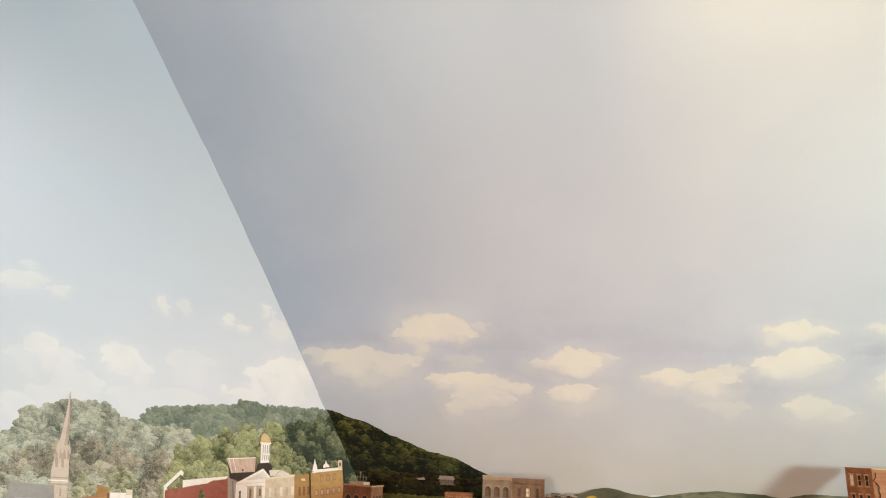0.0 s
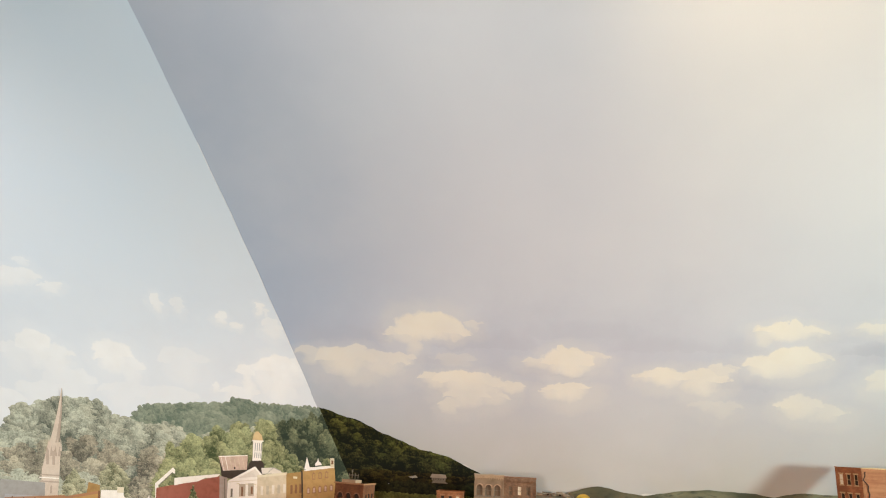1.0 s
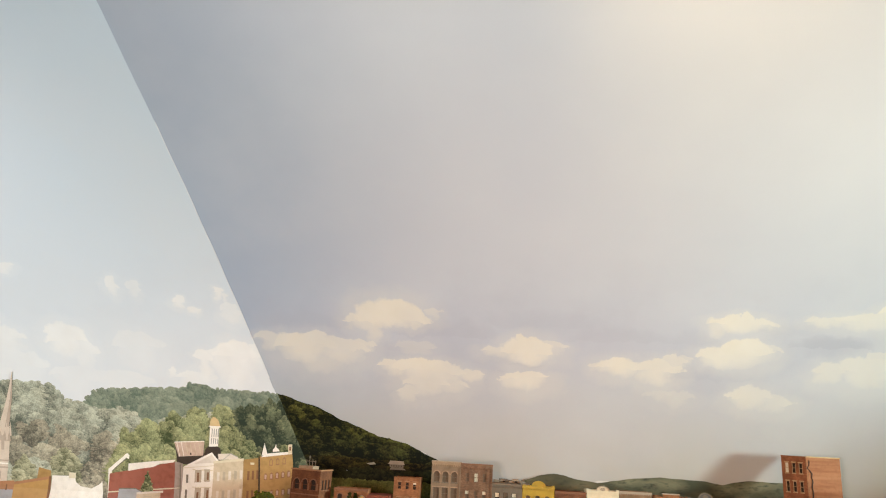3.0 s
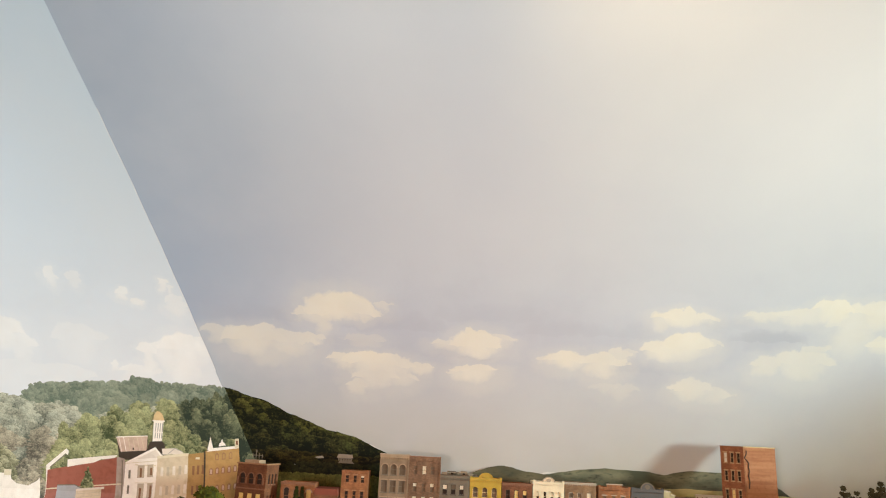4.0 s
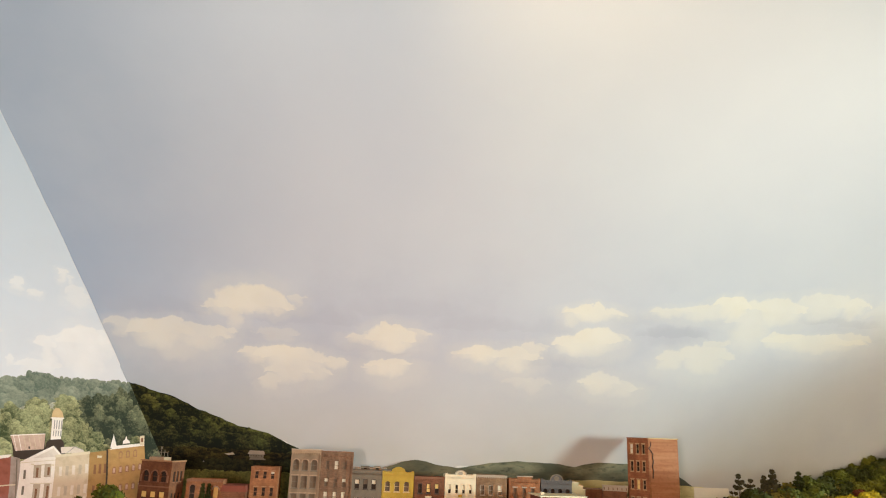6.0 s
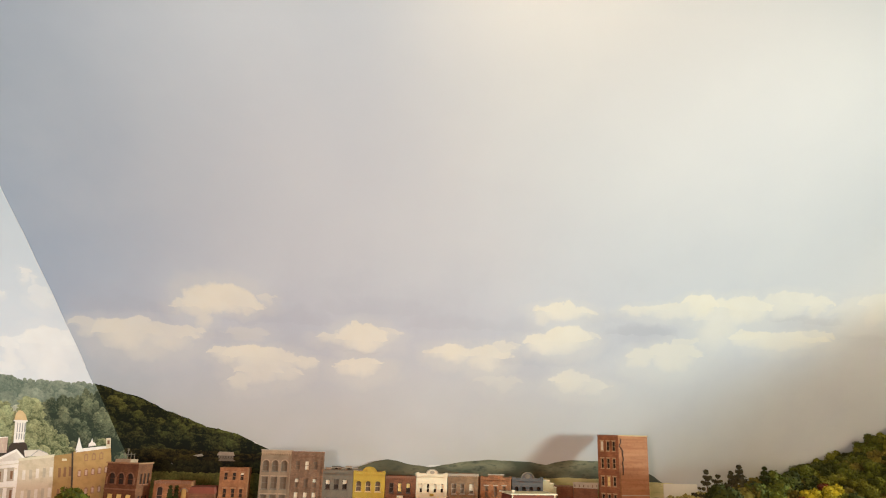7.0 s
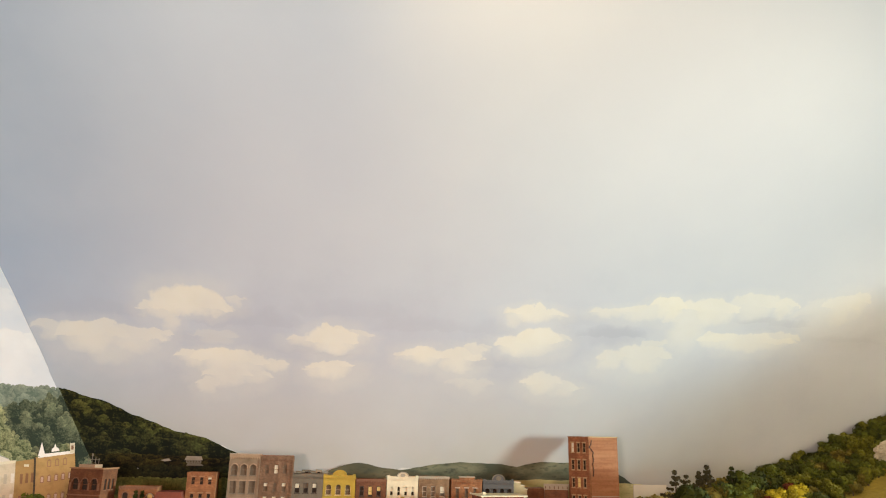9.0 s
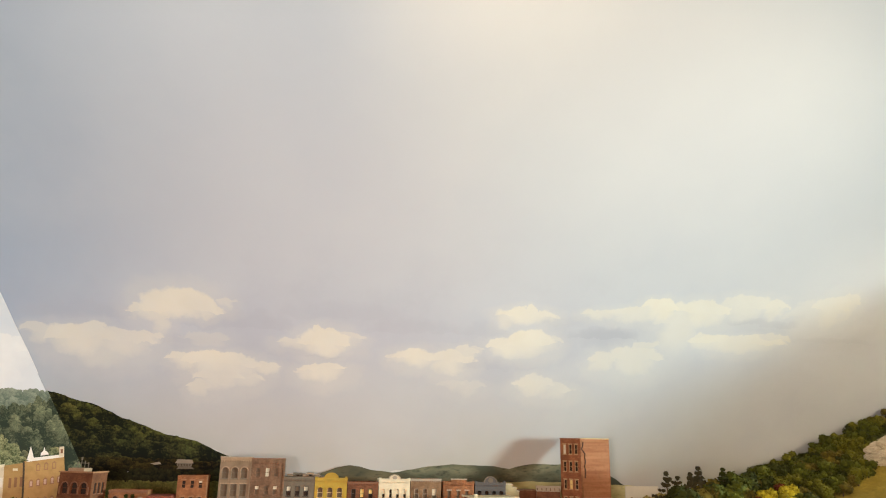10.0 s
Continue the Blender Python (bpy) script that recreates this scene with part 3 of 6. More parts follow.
on_mural(part("paper_edge", sheet(lambda u, z: mural_edge(z) + 0.0005 * math.sin(z * 61) + 0.0002 + 0.0009 * u, [0, 1], ZM[40:95], 0.0037, 0.0009), inks_white(), None, "bare white paper edge"))


STEP = 0.003


def crease_y(z):
    """The sheet's depth, straight between levels STEP apart."""
    k = math.floor(z / STEP)
    t = z / STEP - k
    return wall_y(k * STEP) * (1 - t) + wall_y((k + 1) * STEP) * t


def print_off(off):
    """Printed layers lie within five millimetres on the mural."""
    return 0.0036 + (off - 0.0036) * 0.45


def woods(name, top, x0, x1, bottom, crowns, size, palettes, off, depth, label, parent=None, edge=None, tip=0.55, stretch=1.0, ragged=0.38, cap=0.6):
    """Massed printed or painted tree crowns, nearer ones lower down and in front. palettes: (share of the height from the top, material)."""
    vs, fs, ms, uv = [], [], [], []
    under = 0.0003
    if parent:
        off, depth, under = print_off(off), depth * 0.45, 0.00012

    def crown(x, z, r, tall, o, mi):
        h, seed = r * tall, random.random() * 90
        k0, k1 = math.ceil((z - h) / STEP), math.floor((z + h) / STEP)
        zs = [z - h] + [k * STEP for k in range(k0, k1 + 1) if abs(k * STEP - z) < h * 0.995] + [z + h]
        s = len(vs)
        for i, zz in enumerate(zs):
            v = (zz - z) / h
            w = r * (max(0.0, 1 - v * v) ** 0.5 + 0.04)
            a = w * (1 + ragged * noise.noise((seed, zz * 430, 0.0)) * 2)
            b = w * (1 + ragged * noise.noise((seed, zz * 430, 7.0)) * 2)
            for xx, u in ((x - a, 0.0), (x + b, 1.0)):
                if edge:
                    xx = min(xx, edge(zz))
                zc = min(zz, top(xx)) if cap == 0.0 else zz
                vs.append((xx, crease_y(zc) - o, zc))
                uv.append((u, v * 0.5 + 0.5))
            if i:
                fs.append((s + 2 * i - 2, s + 2 * i - 1, s + 2 * i + 1, s + 2 * i))
                ms.append(mi)

    n = 60
    for i in range(n):
        a, b = x0 + (x1 - x0) * i / n, x0 + (x1 - x0) * (i + 1) / n
        s = len(vs)
        lo, hi = math.ceil(bottom / STEP), math.floor((min(top(a), top(b)) - size * cap) / STEP)
        levels = [(k * STEP, k * STEP) for k in range(lo, hi + 1)] + [(top(a) - size * cap, top(b) - size * cap)]
        for k, pair in enumerate(levels):
            for x, z in zip((a, b), pair):
                vs.append((x if not edge else min(x, edge(z)), crease_y(z) - off + under, z))
                uv.append((0.5, 0.12))
            if k:
                q = s + 2 * k
                fs.append((q - 2, q - 1, q + 1, q))
                ms.append(len(palettes) - 1 if pair[0] < bottom + 0.3 * (top(a) - bottom) else 0)
    spots = []
    for i in range(crowns):
        x = random.uniform(x0, x1)
        v = (i + random.random()) / crowns
        z = top(x) - size * max(0.7, tip * 0.9) - v * max(0.0, top(x) - size * 0.6 - bottom)
        if edge and x > edge(z):
            continue
        spots.append((x, z, 1.0))
    m = int((x1 - x0) / size * 2.4)
    for i in range(m):
        x = x0 + (x1 - x0) * (i + random.random() * 0.9) / m
        spots.append((x, top(x) - size * tip * random.uniform(0.7, 1.3), 0.62))
    spots.sort(key=lambda p: -p[1] + random.uniform(-0.010, 0.010))
    for k, (x, z, big) in enumerate(spots):
        share = (top(x) - z) / max(0.02, top(x) - bottom)
        pick = len(palettes) - 1
        for j, (lim, _) in enumerate(palettes):
            if share + random.uniform(-0.05, 0.05) <= lim:
                pick = j
                break
        r = size * random.uniform(0.6, 1.05) ** 2 * 1.25 * (0.8 + 0.4 * share) * big
        crown(x, z, r, random.uniform(0.85, 1.25) * stretch, off + depth * k / len(spots), pick)
    me = bpy.data.meshes.new(name)
    me.from_pydata(vs, [], fs)
    for _, mt in palettes:
        me.materials.append(mt)
    me.polygons.foreach_set("material_index", ms)
    lay = me.uv_layers.new(name="crown")
    flat = []
    for f in fs:
        for v in f:
            flat += uv[v]
    lay.data.foreach_set("uv", flat)
    ob = new(name, me)
    if parent:
        on_mural(ob)
        tagged(ob, label, kind="stuff")
    else:
        tagged(ob, label, "painted woods", kind="stuff")
    return ob


def foliage(name, dark, light, second, clump=110.0, shade=0.5, rough=0.5, lift=0.0):
    """Printed foliage: leafy clumps, each crown darker at its foot, with its own tint."""
    m, ns, ls, bsdf = nodes_of(name)
    tc = ns.new("ShaderNodeTexCoord")
    uvs = node(ns, ls, "ShaderNodeSeparateXYZ", {0: tc.outputs["UV"]})
    isl = ns.new("ShaderNodeNewGeometry").outputs["Random Per Island"]
    warp = node(ns, ls, "ShaderNodeTexNoise", {"Vector": tc.outputs["Object"], "Scale": clump * 1.3, "Detail": 3.0})
    wv = node(ns, ls, "ShaderNodeVectorMath", {0: warp.outputs["Color"], 1: (0.5, 0.5, 0.5)}, operation="SUBTRACT")
    wv = node(ns, ls, "ShaderNodeVectorMath", {0: wv.outputs[0], 1: (1.6 / clump, 1.6 / clump, 1.6 / clump)}, operation="MULTIPLY")
    pos = node(ns, ls, "ShaderNodeVectorMath", {0: tc.outputs["Object"], 1: wv.outputs[0]}, operation="ADD")
    vor = ns.new("ShaderNodeTexVoronoi")
    vor.feature = "SMOOTH_F1"
    ls.new(pos.outputs[0], vor.inputs["Vector"])
    vor.inputs["Scale"].default_value = clump
    vor.inputs["Smoothness"].default_value = 0.5
    loc = node(ns, ls, "ShaderNodeVectorMath", {0: pos.outputs[0], 1: vor.outputs["Position"]}, operation="SUBTRACT")
    lz = node(ns, ls, "ShaderNodeSeparateXYZ", {0: loc.outputs[0]})
    fine = node(ns, ls, "ShaderNodeTexNoise", {"Vector": tc.outputs["Object"], "Scale": clump * 3.4, "Detail": 4.0, "Roughness": 0.65})
    leafy = node(ns, ls, "ShaderNodeTexNoise", {"Vector": tc.outputs["Object"], "Scale": clump * 0.9, "Detail": 6.0, "Roughness": 0.7})
    patch = node(ns, ls, "ShaderNodeTexNoise", {"Vector": tc.outputs["Object"], "Scale": 16.0, "Detail": 4.0})

    def plus(a, b, k):
        t = node(ns, ls, "ShaderNodeMath", {0: b, 1: k, 2: a}, operation="MULTIPLY_ADD")
        return t.outputs[0]
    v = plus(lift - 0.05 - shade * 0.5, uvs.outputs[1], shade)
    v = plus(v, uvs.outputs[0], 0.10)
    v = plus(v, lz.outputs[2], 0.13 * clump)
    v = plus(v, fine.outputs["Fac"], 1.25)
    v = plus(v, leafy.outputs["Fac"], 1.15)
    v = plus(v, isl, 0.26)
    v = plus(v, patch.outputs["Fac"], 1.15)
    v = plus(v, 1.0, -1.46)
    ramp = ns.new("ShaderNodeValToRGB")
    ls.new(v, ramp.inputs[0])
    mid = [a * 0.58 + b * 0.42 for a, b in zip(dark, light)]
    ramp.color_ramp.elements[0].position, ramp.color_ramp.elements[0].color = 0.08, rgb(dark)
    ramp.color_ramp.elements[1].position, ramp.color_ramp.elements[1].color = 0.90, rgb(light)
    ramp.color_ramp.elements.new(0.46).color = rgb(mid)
    r2 = node(ns, ls, "ShaderNodeMath", {0: isl, 1: 7.3}, operation="MULTIPLY")
    r2 = node(ns, ls, "ShaderNodeMath", {0: r2.outputs[0]}, operation="FRACT")
    pk = node(ns, ls, "ShaderNodeMapRange", {"Value": patch.outputs["Fac"], "From Min": 0.45, "From Max": 0.65})
    k = node(ns, ls, "ShaderNodeMath", {0: r2.outputs[0], 1: pk.outputs[0]}, operation="MAXIMUM")
    k = node(ns, ls, "ShaderNodeMath", {0: k.outputs[0], 1: 0.8}, operation="MULTIPLY")
    c = mixed(ns, ls, k.outputs[0], ramp.outputs[0], rgb(second), "MULTIPLY")
    ls.new(c, bsdf.inputs["Base Color"])
    bsdf.inputs["Roughness"].default_value = rough
    bsdf.inputs["Specular IOR Level"].default_value = 0.2
    return m


far_tone = foliage("misty_ridge_print", (0.115, 0.150, 0.112), (0.34, 0.365, 0.265), (0.94, 0.98, 1.0), 150, 0.34)
mid_tone = foliage("grey_green_print", (0.110, 0.120, 0.092), (0.60, 0.585, 0.44), (0.92, 0.98, 1.02), 80, 0.40, 0.5, 0.0)
plum_tone = foliage("brownish_print", (0.100, 0.095, 0.072), (0.55, 0.51, 0.37), (1.02, 0.97, 0.97), 80, 0.40, 0.5, -0.04)
near_tone = foliage("sunlit_print", (0.055, 0.070, 0.030), (0.54, 0.53, 0.27), (0.86, 0.93, 0.95), 105, 0.42, 0.5, -0.10)
fir_tone = foliage("dark_fir_print", (0.030, 0.042, 0.028), (0.30, 0.31, 0.17), (0.88, 0.95, 0.97), 110, 0.50, 0.5, -0.24)
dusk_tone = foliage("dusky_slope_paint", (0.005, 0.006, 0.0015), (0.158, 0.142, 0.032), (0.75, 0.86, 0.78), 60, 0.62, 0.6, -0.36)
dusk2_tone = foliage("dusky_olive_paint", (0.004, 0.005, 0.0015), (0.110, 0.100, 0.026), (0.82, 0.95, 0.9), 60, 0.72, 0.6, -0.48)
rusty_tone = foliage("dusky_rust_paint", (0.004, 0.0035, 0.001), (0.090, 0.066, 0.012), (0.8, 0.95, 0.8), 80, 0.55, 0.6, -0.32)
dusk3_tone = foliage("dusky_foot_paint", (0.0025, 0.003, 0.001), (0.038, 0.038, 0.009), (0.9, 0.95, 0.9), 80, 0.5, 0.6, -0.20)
dusk4_tone = foliage("dusky_meadow_paint", (0.050, 0.055, 0.013), (0.19, 0.185, 0.050), (0.9, 1.0, 0.9), 150, 0.10, 0.6)

BUSH_A = [(-1.172, 0.010), (-1.166, 0.052), (-1.139, 0.081), (-1.110, 0.055), (-1.104, 0.010)]
BUSH_B = [(-1.076, 0.015), (-1.055, 0.086), (-1.035, 0.107), (-0.996, 0.078), (-0.988, 0.015)]
BUSH_C = [(-0.992, 0.010), (-0.970, 0.070), (-0.948, 0.103), (-0.918, 0.068), (-0.908, 0.010)]
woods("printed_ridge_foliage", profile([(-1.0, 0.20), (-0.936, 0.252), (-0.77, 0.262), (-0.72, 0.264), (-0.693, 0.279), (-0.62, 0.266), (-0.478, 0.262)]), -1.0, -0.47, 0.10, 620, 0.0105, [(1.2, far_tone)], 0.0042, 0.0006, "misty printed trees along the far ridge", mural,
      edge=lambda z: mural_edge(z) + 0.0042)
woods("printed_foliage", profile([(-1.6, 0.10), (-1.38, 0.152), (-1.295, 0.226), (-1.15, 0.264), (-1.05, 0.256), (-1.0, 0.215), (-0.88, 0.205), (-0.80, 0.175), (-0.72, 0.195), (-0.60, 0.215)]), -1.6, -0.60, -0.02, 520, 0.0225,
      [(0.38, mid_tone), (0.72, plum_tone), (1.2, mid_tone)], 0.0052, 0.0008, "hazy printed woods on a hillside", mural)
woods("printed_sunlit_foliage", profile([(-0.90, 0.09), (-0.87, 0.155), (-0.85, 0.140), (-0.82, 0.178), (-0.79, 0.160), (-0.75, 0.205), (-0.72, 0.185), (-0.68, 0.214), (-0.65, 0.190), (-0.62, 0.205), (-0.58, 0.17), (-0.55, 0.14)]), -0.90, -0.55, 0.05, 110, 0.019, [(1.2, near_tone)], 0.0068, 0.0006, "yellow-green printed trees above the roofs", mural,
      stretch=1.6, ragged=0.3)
bush_tone = foliage("pale_bush_print", (0.120, 0.125, 0.070), (0.58, 0.56, 0.37), (1.0, 0.98, 0.95), 100, 0.42, 0.5, -0.04)
for nm, knots, tone in (("printed_tree_foliage", BUSH_A, bush_tone), ("printed_tree_foliage", BUSH_B, bush_tone), ("printed_tree_foliage", BUSH_C, plum_tone)):
    woods(nm, profile(knots), knots[0][0], knots[-1][0], -0.01, 60, 0.0115, [(1.2, tone)], 0.0071, 0.0003, "rounded printed trees behind the low shops", mural, ragged=0.5)
woods("printed_fir_foliage", profile([(-0.60, 0.205), (-0.56, 0.215), (-0.50, 0.235), (-0.47, 0.240), (-0.40, 0.16)]), -0.60, -0.41, 0.02, 80, 0.0135, [(0.85, fir_tone), (1.2, near_tone)], 0.0061, 0.0005, "tall printed firs at the mural's edge", mural,
      edge=lambda z: mural_edge(z) + 0.0042, stretch=2.3, ragged=0.35)
woods("printed_bush_foliage", profile([(-0.575, 0.09), (-0.56, 0.124), (-0.54, 0.122), (-0.525, 0.112), (-0.51, 0.09)]), -0.575, -0.51, 0.08, 26, 0.0085, [(1.2, near_tone)], 0.0076, 0.0003, "yellow-green printed bushes behind the roofs", mural)
woods("printed_bush_foliage", profile([(-0.485, 0.10), (-0.475, 0.138), (-0.465, 0.142), (-0.455, 0.12)]), -0.485, -0.455, 0.10, 16, 0.0075, [(1.2, near_tone)], 0.0076, 0.0003, "yellow-green printed bushes behind the roofs", mural)
hill_line = profile([(-0.50, 0.262), (-0.487, 0.263), (-0.394, 0.237), (-0.31, 0.203), (-0.224, 0.172), (-0.167, 0.159), (-0.096, 0.130), (-0.03, 0.09)])


def right_top(x):
    """The hill's uneven line of tree tops."""
    return hill_line(x) + 0.0030 * noise.noise((x * 70, 1.7, 0.0)) + 0.0016 * noise.noise((x * 210, 4.1, 0.0))


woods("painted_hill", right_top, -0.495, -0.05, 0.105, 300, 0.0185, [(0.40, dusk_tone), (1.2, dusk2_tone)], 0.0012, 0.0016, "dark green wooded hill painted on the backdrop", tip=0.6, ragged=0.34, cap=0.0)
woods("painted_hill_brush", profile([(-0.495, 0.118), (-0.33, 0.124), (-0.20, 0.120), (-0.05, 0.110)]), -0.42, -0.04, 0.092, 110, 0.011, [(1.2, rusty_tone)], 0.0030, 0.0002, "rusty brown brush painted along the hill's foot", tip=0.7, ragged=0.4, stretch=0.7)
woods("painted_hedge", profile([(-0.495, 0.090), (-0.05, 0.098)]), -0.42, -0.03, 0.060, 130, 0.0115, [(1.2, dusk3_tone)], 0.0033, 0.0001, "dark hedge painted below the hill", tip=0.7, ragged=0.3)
woods("painted_meadow", profile([(-0.495, 0.064), (-0.30, 0.072), (-0.20, 0.070), (-0.03, 0.072)]), -0.42, -0.03, -0.02, 110, 0.0085, [(1.2, dusk4_tone)], 0.0041, 0.0001, "dull green meadow painted behind the shops", tip=0.5, ragged=0.3, stretch=0.6)


KINKS = [(k, wall_y(k)) for k in (-0.1, *(i * 0.0125 for i in range(25)))]


def print_y(z):
    for (a, ya), (b, yb) in zip(KINKS, KINKS[1:]):
        if z <= b:
            return ya + (yb - ya) * (z - a) / (b - a)
    return KINKS[-1][1]


def printed(name, outline, material, layer, parent=None, label=""):
    """A printed shape: a paper-thin slab on the backdrop, stacked by layer (in millimetres times 0.3)."""
    off = print_off(0.0081 + (layer - Q) * 0.3) if layer >= Q else layer
    bm = bmesh.new()
    bm.faces.new([bm.verts.new((x, 0, z)) for x, z in outline])
    zs = [z for _, z in outline]
    for k, _ in KINKS:
        if min(zs) < k < max(zs):
            bmesh.ops.bisect_plane(bm, geom=bm.verts[:] + bm.edges[:] + bm.faces[:], plane_co=(0, 0, k), plane_no=(0, 0, 1))
    for v in bm.verts:
        v.co.y = print_y(v.co.z) - off
    back = bmesh.ops.extrude_face_region(bm, geom=bm.faces[:])
    for v in back["geom"]:
        if isinstance(v, bmesh.types.BMVert):
            v.co.y += 0.00012
    ob = part(name, bm, material, None, label)
    p = parent or mural
    ob.parent = p
    ob.matrix_parent_inverse = p.matrix_world.inverted()
    return ob


Q = 0.027


def quad(x0, z0, x1, z1, slope=0.0):
    return [(x0, z0), (x1, z0 + slope), (x1, z1 + slope), (x0, z1)]


def inks(name, c, stain=0.25):
    return paint(name, c, 0.4, 70, 0.14, 0.0, stain)


I_STONE = inks("ink_church_stone", (0.66, 0.55, 0.44))
I_STONE2 = inks("ink_shaded_stone", (0.48, 0.38, 0.30))
I_SLATE = inks("ink_slate", (0.36, 0.34, 0.31))
I_BLUE = inks("ink_blue_grey", (0.40, 0.40, 0.41))
I_RUST = inks("ink_rust", (0.44, 0.22, 0.11))
I_OCHRE = inks("ink_ochre", (0.52, 0.31, 0.11))
I_WHITE = inks("ink_white", (0.88, 0.82, 0.73), 0.2)
I_CREAM = inks("ink_cream", (0.72, 0.64, 0.46))
I_BEIGE = inks("ink_beige", (0.64, 0.53, 0.37), 0.4)
I_TAN = inks("ink_tan", (0.40, 0.24, 0.088), 0.45)
I_TAN2 = inks("ink_golden_tan", (0.47, 0.29, 0.11), 0.45)
I_RED = inks("ink_brick_red", (0.36, 0.125, 0.085), 0.5)
I_CORNER = inks("ink_grey_brick", (0.42, 0.35, 0.30), 0.7)
I_PINK = inks("ink_rusty_pink", (0.58, 0.42, 0.33), 0.5)
I_DARK = inks("ink_dark", (0.06, 0.045, 0.035))
I_BROWN = inks("ink_brown", (0.24, 0.12, 0.06))
I_DIM = inks("ink_dim_grey", (0.20, 0.175, 0.13))
I_DIM2 = inks("ink_dim_brown", (0.075, 0.055, 0.035))
I_GOLD = inks("ink_gold_dome", (0.68, 0.50, 0.26))
I_OUTLINE = inks("ink_window_outline", (0.34, 0.19, 0.10))
I_TAN3 = inks("ink_porch_shade", (0.50, 0.42, 0.31))
I_PINK2 = inks("ink_pale_shade", (0.74, 0.66, 0.56))
# church with a tall spire
church = printed("printed_church", [(-1.231, 0.01), (-1.182, 0.013), (-1.176, 0.149), (-1.209, 0.147), (-1.229, 0.08)], I_STONE, Q, None, "pale stone church tower")
printed("spire", [(-1.206, 0.145), (-1.179, 0.147), (-1.1495, 0.281), (-1.1505, 0.281)], I_STONE, Q + 0.001, church)
printed("shaded_side", [(-1.189, 0.146), (-1.178, 0.147), (-1.149, 0.281)], I_STONE2, Q + 0.002, church)
for x in (-1.207, -1.196, -1.184, -1.174):
    printed("pinnacle", [(x - 0.0022, 0.125), (x + 0.0022, 0.125), (x + 0.0022, 0.142), (x + 0.0012, 0.160), (x - 0.0014, 0.142)], I_STONE, Q + 0.003, church)
for x in (-1.2015, -1.190, -1.179):
    printed("gablet", [(x - 0.0048, 0.112), (x + 0.0048, 0.112), (x + 0.0008, 0.138)], I_STONE2, Q + 0.0025, church)
for x in (-1.213, -1.196):
    printed("louvre", [(x - 0.004, 0.09), (x + 0.004, 0.09), (x + 0.005, 0.125), (x, 0.134), (x - 0.003, 0.125)], I_STONE2, Q + 0.002, church)
printed("string_course", quad(-1.233, 0.062, -1.180, 0.0655), I_STONE2, Q + 0.002, church)
printed("string_course", quad(-1.236, 0.055, -1.180, 0.058), I_WHITE, Q + 0.0024, church)
printed("tower_door", [(-1.204, 0.018), (-1.198, 0.018), (-1.198, 0.034), (-1.201, 0.039), (-1.204, 0.034)], I_STONE2, Q + 0.0024, church)
printed("string_course", quad(-1.236, 0.045, -1.180, 0.049), I_STONE2, Q + 0.002, church)
printed("church_roof", [(-1.36, -0.02), (-1.216, -0.02), (-1.219, 0.044), (-1.345, 0.047)], I_SLATE, Q + 0.001, church)
# low shops along the foot of the slope
blue = printed("printed_shop", quad(-1.33, -0.03, -1.161, 0.010), I_BLUE, Q + 0.003, None, "blue-grey shop front")
printed("shop_cornice", [(-1.33, -0.012), (-1.161, -0.006), (-1.161, 0.016), (-1.33, 0.002)], I_RUST, Q + 0.004, blue)
for i in range(5):
    x = -1.31 + i * 0.032
    printed("bracket", quad(x, -0.008, x + 0.004, 0.006), I_BROWN, Q + 0.005, blue)
ochre = printed("printed_shop", [(-1.161, -0.03), (-1.066, -0.03), (-1.066, 0.031), (-1.161, 0.012)], I_OCHRE, Q + 0.003, None, "ochre brick shop")
printed("shop_cornice", [(-1.161, 0.006), (-1.066, 0.025), (-1.066, 0.032), (-1.161, 0.013)], I_RUST, Q + 0.004, ochre)
printed("drainpipe", quad(-1.070, -0.03, -1.064, 0.032), I_BROWN, Q + 0.005, ochre)
printed("chimney", [(-1.102, 0.02), (-1.066, 0.03), (-1.066, 0.046), (-1.098, 0.052)], I_TAN, Q + 0.002, ochre)
plaster = printed("printed_shop", [(-1.064, -0.03), (-0.922, -0.03), (-0.930, 0.028), (-0.936, 0.02), (-0.957, 0.008), (-0.985, 0.012), (-0.999, 0.022), (-1.002, 0.036), (-1.062, 0.034)], I_WHITE, Q + 0.003, None, "white plastered gable end")
printed("chimney", quad(-1.018, 0.03, -1.000, 0.044), I_CREAM, Q + 0.004, plaster)
gable = printed("printed_house", [(-0.912, -0.03), (-0.908, -0.03), (-0.907, 0.054), (-0.870, 0.088), (-0.864, 0.084), (-0.862, 0.094), (-0.868, 0.100), (-0.916, 0.058)], I_WHITE, Q + 0.001, None, "small white gabled house")
printed("eave_shade", [(-0.907, 0.052), (-0.868, 0.086), (-0.870, 0.088), (-0.907, 0.0545)], I_DIM, Q + 0.002, gable)
red = printed("printed_warehouse", [(-0.912, -0.03), (-0.727, -0.03), (-0.742, 0.085), (-0.912, 0.047)], I_RED, Q + 0.004, None, "long red brick warehouse")
printed("white_roof", [(-0.864, 0.056), (-0.834, 0.063), (-0.80, 0.069), (-0.782, 0.078), (-0.770, 0.079), (-0.748, 0.083), (-0.742, 0.090), (-0.80, 0.083), (-0.864, 0.074)], I_WHITE, Q + 0.005, red)
printed("grey_corner", [(-0.742, -0.03), (-0.716, -0.03), (-0.724, 0.082), (-0.744, 0.086)], I_CORNER, Q + 0.006, red)
printed("parapet_line", [(-0.912, 0.001), (-0.729, 0.021), (-0.729, 0.024), (-0.912, 0.004)], I_CREAM, Q + 0.006, red)
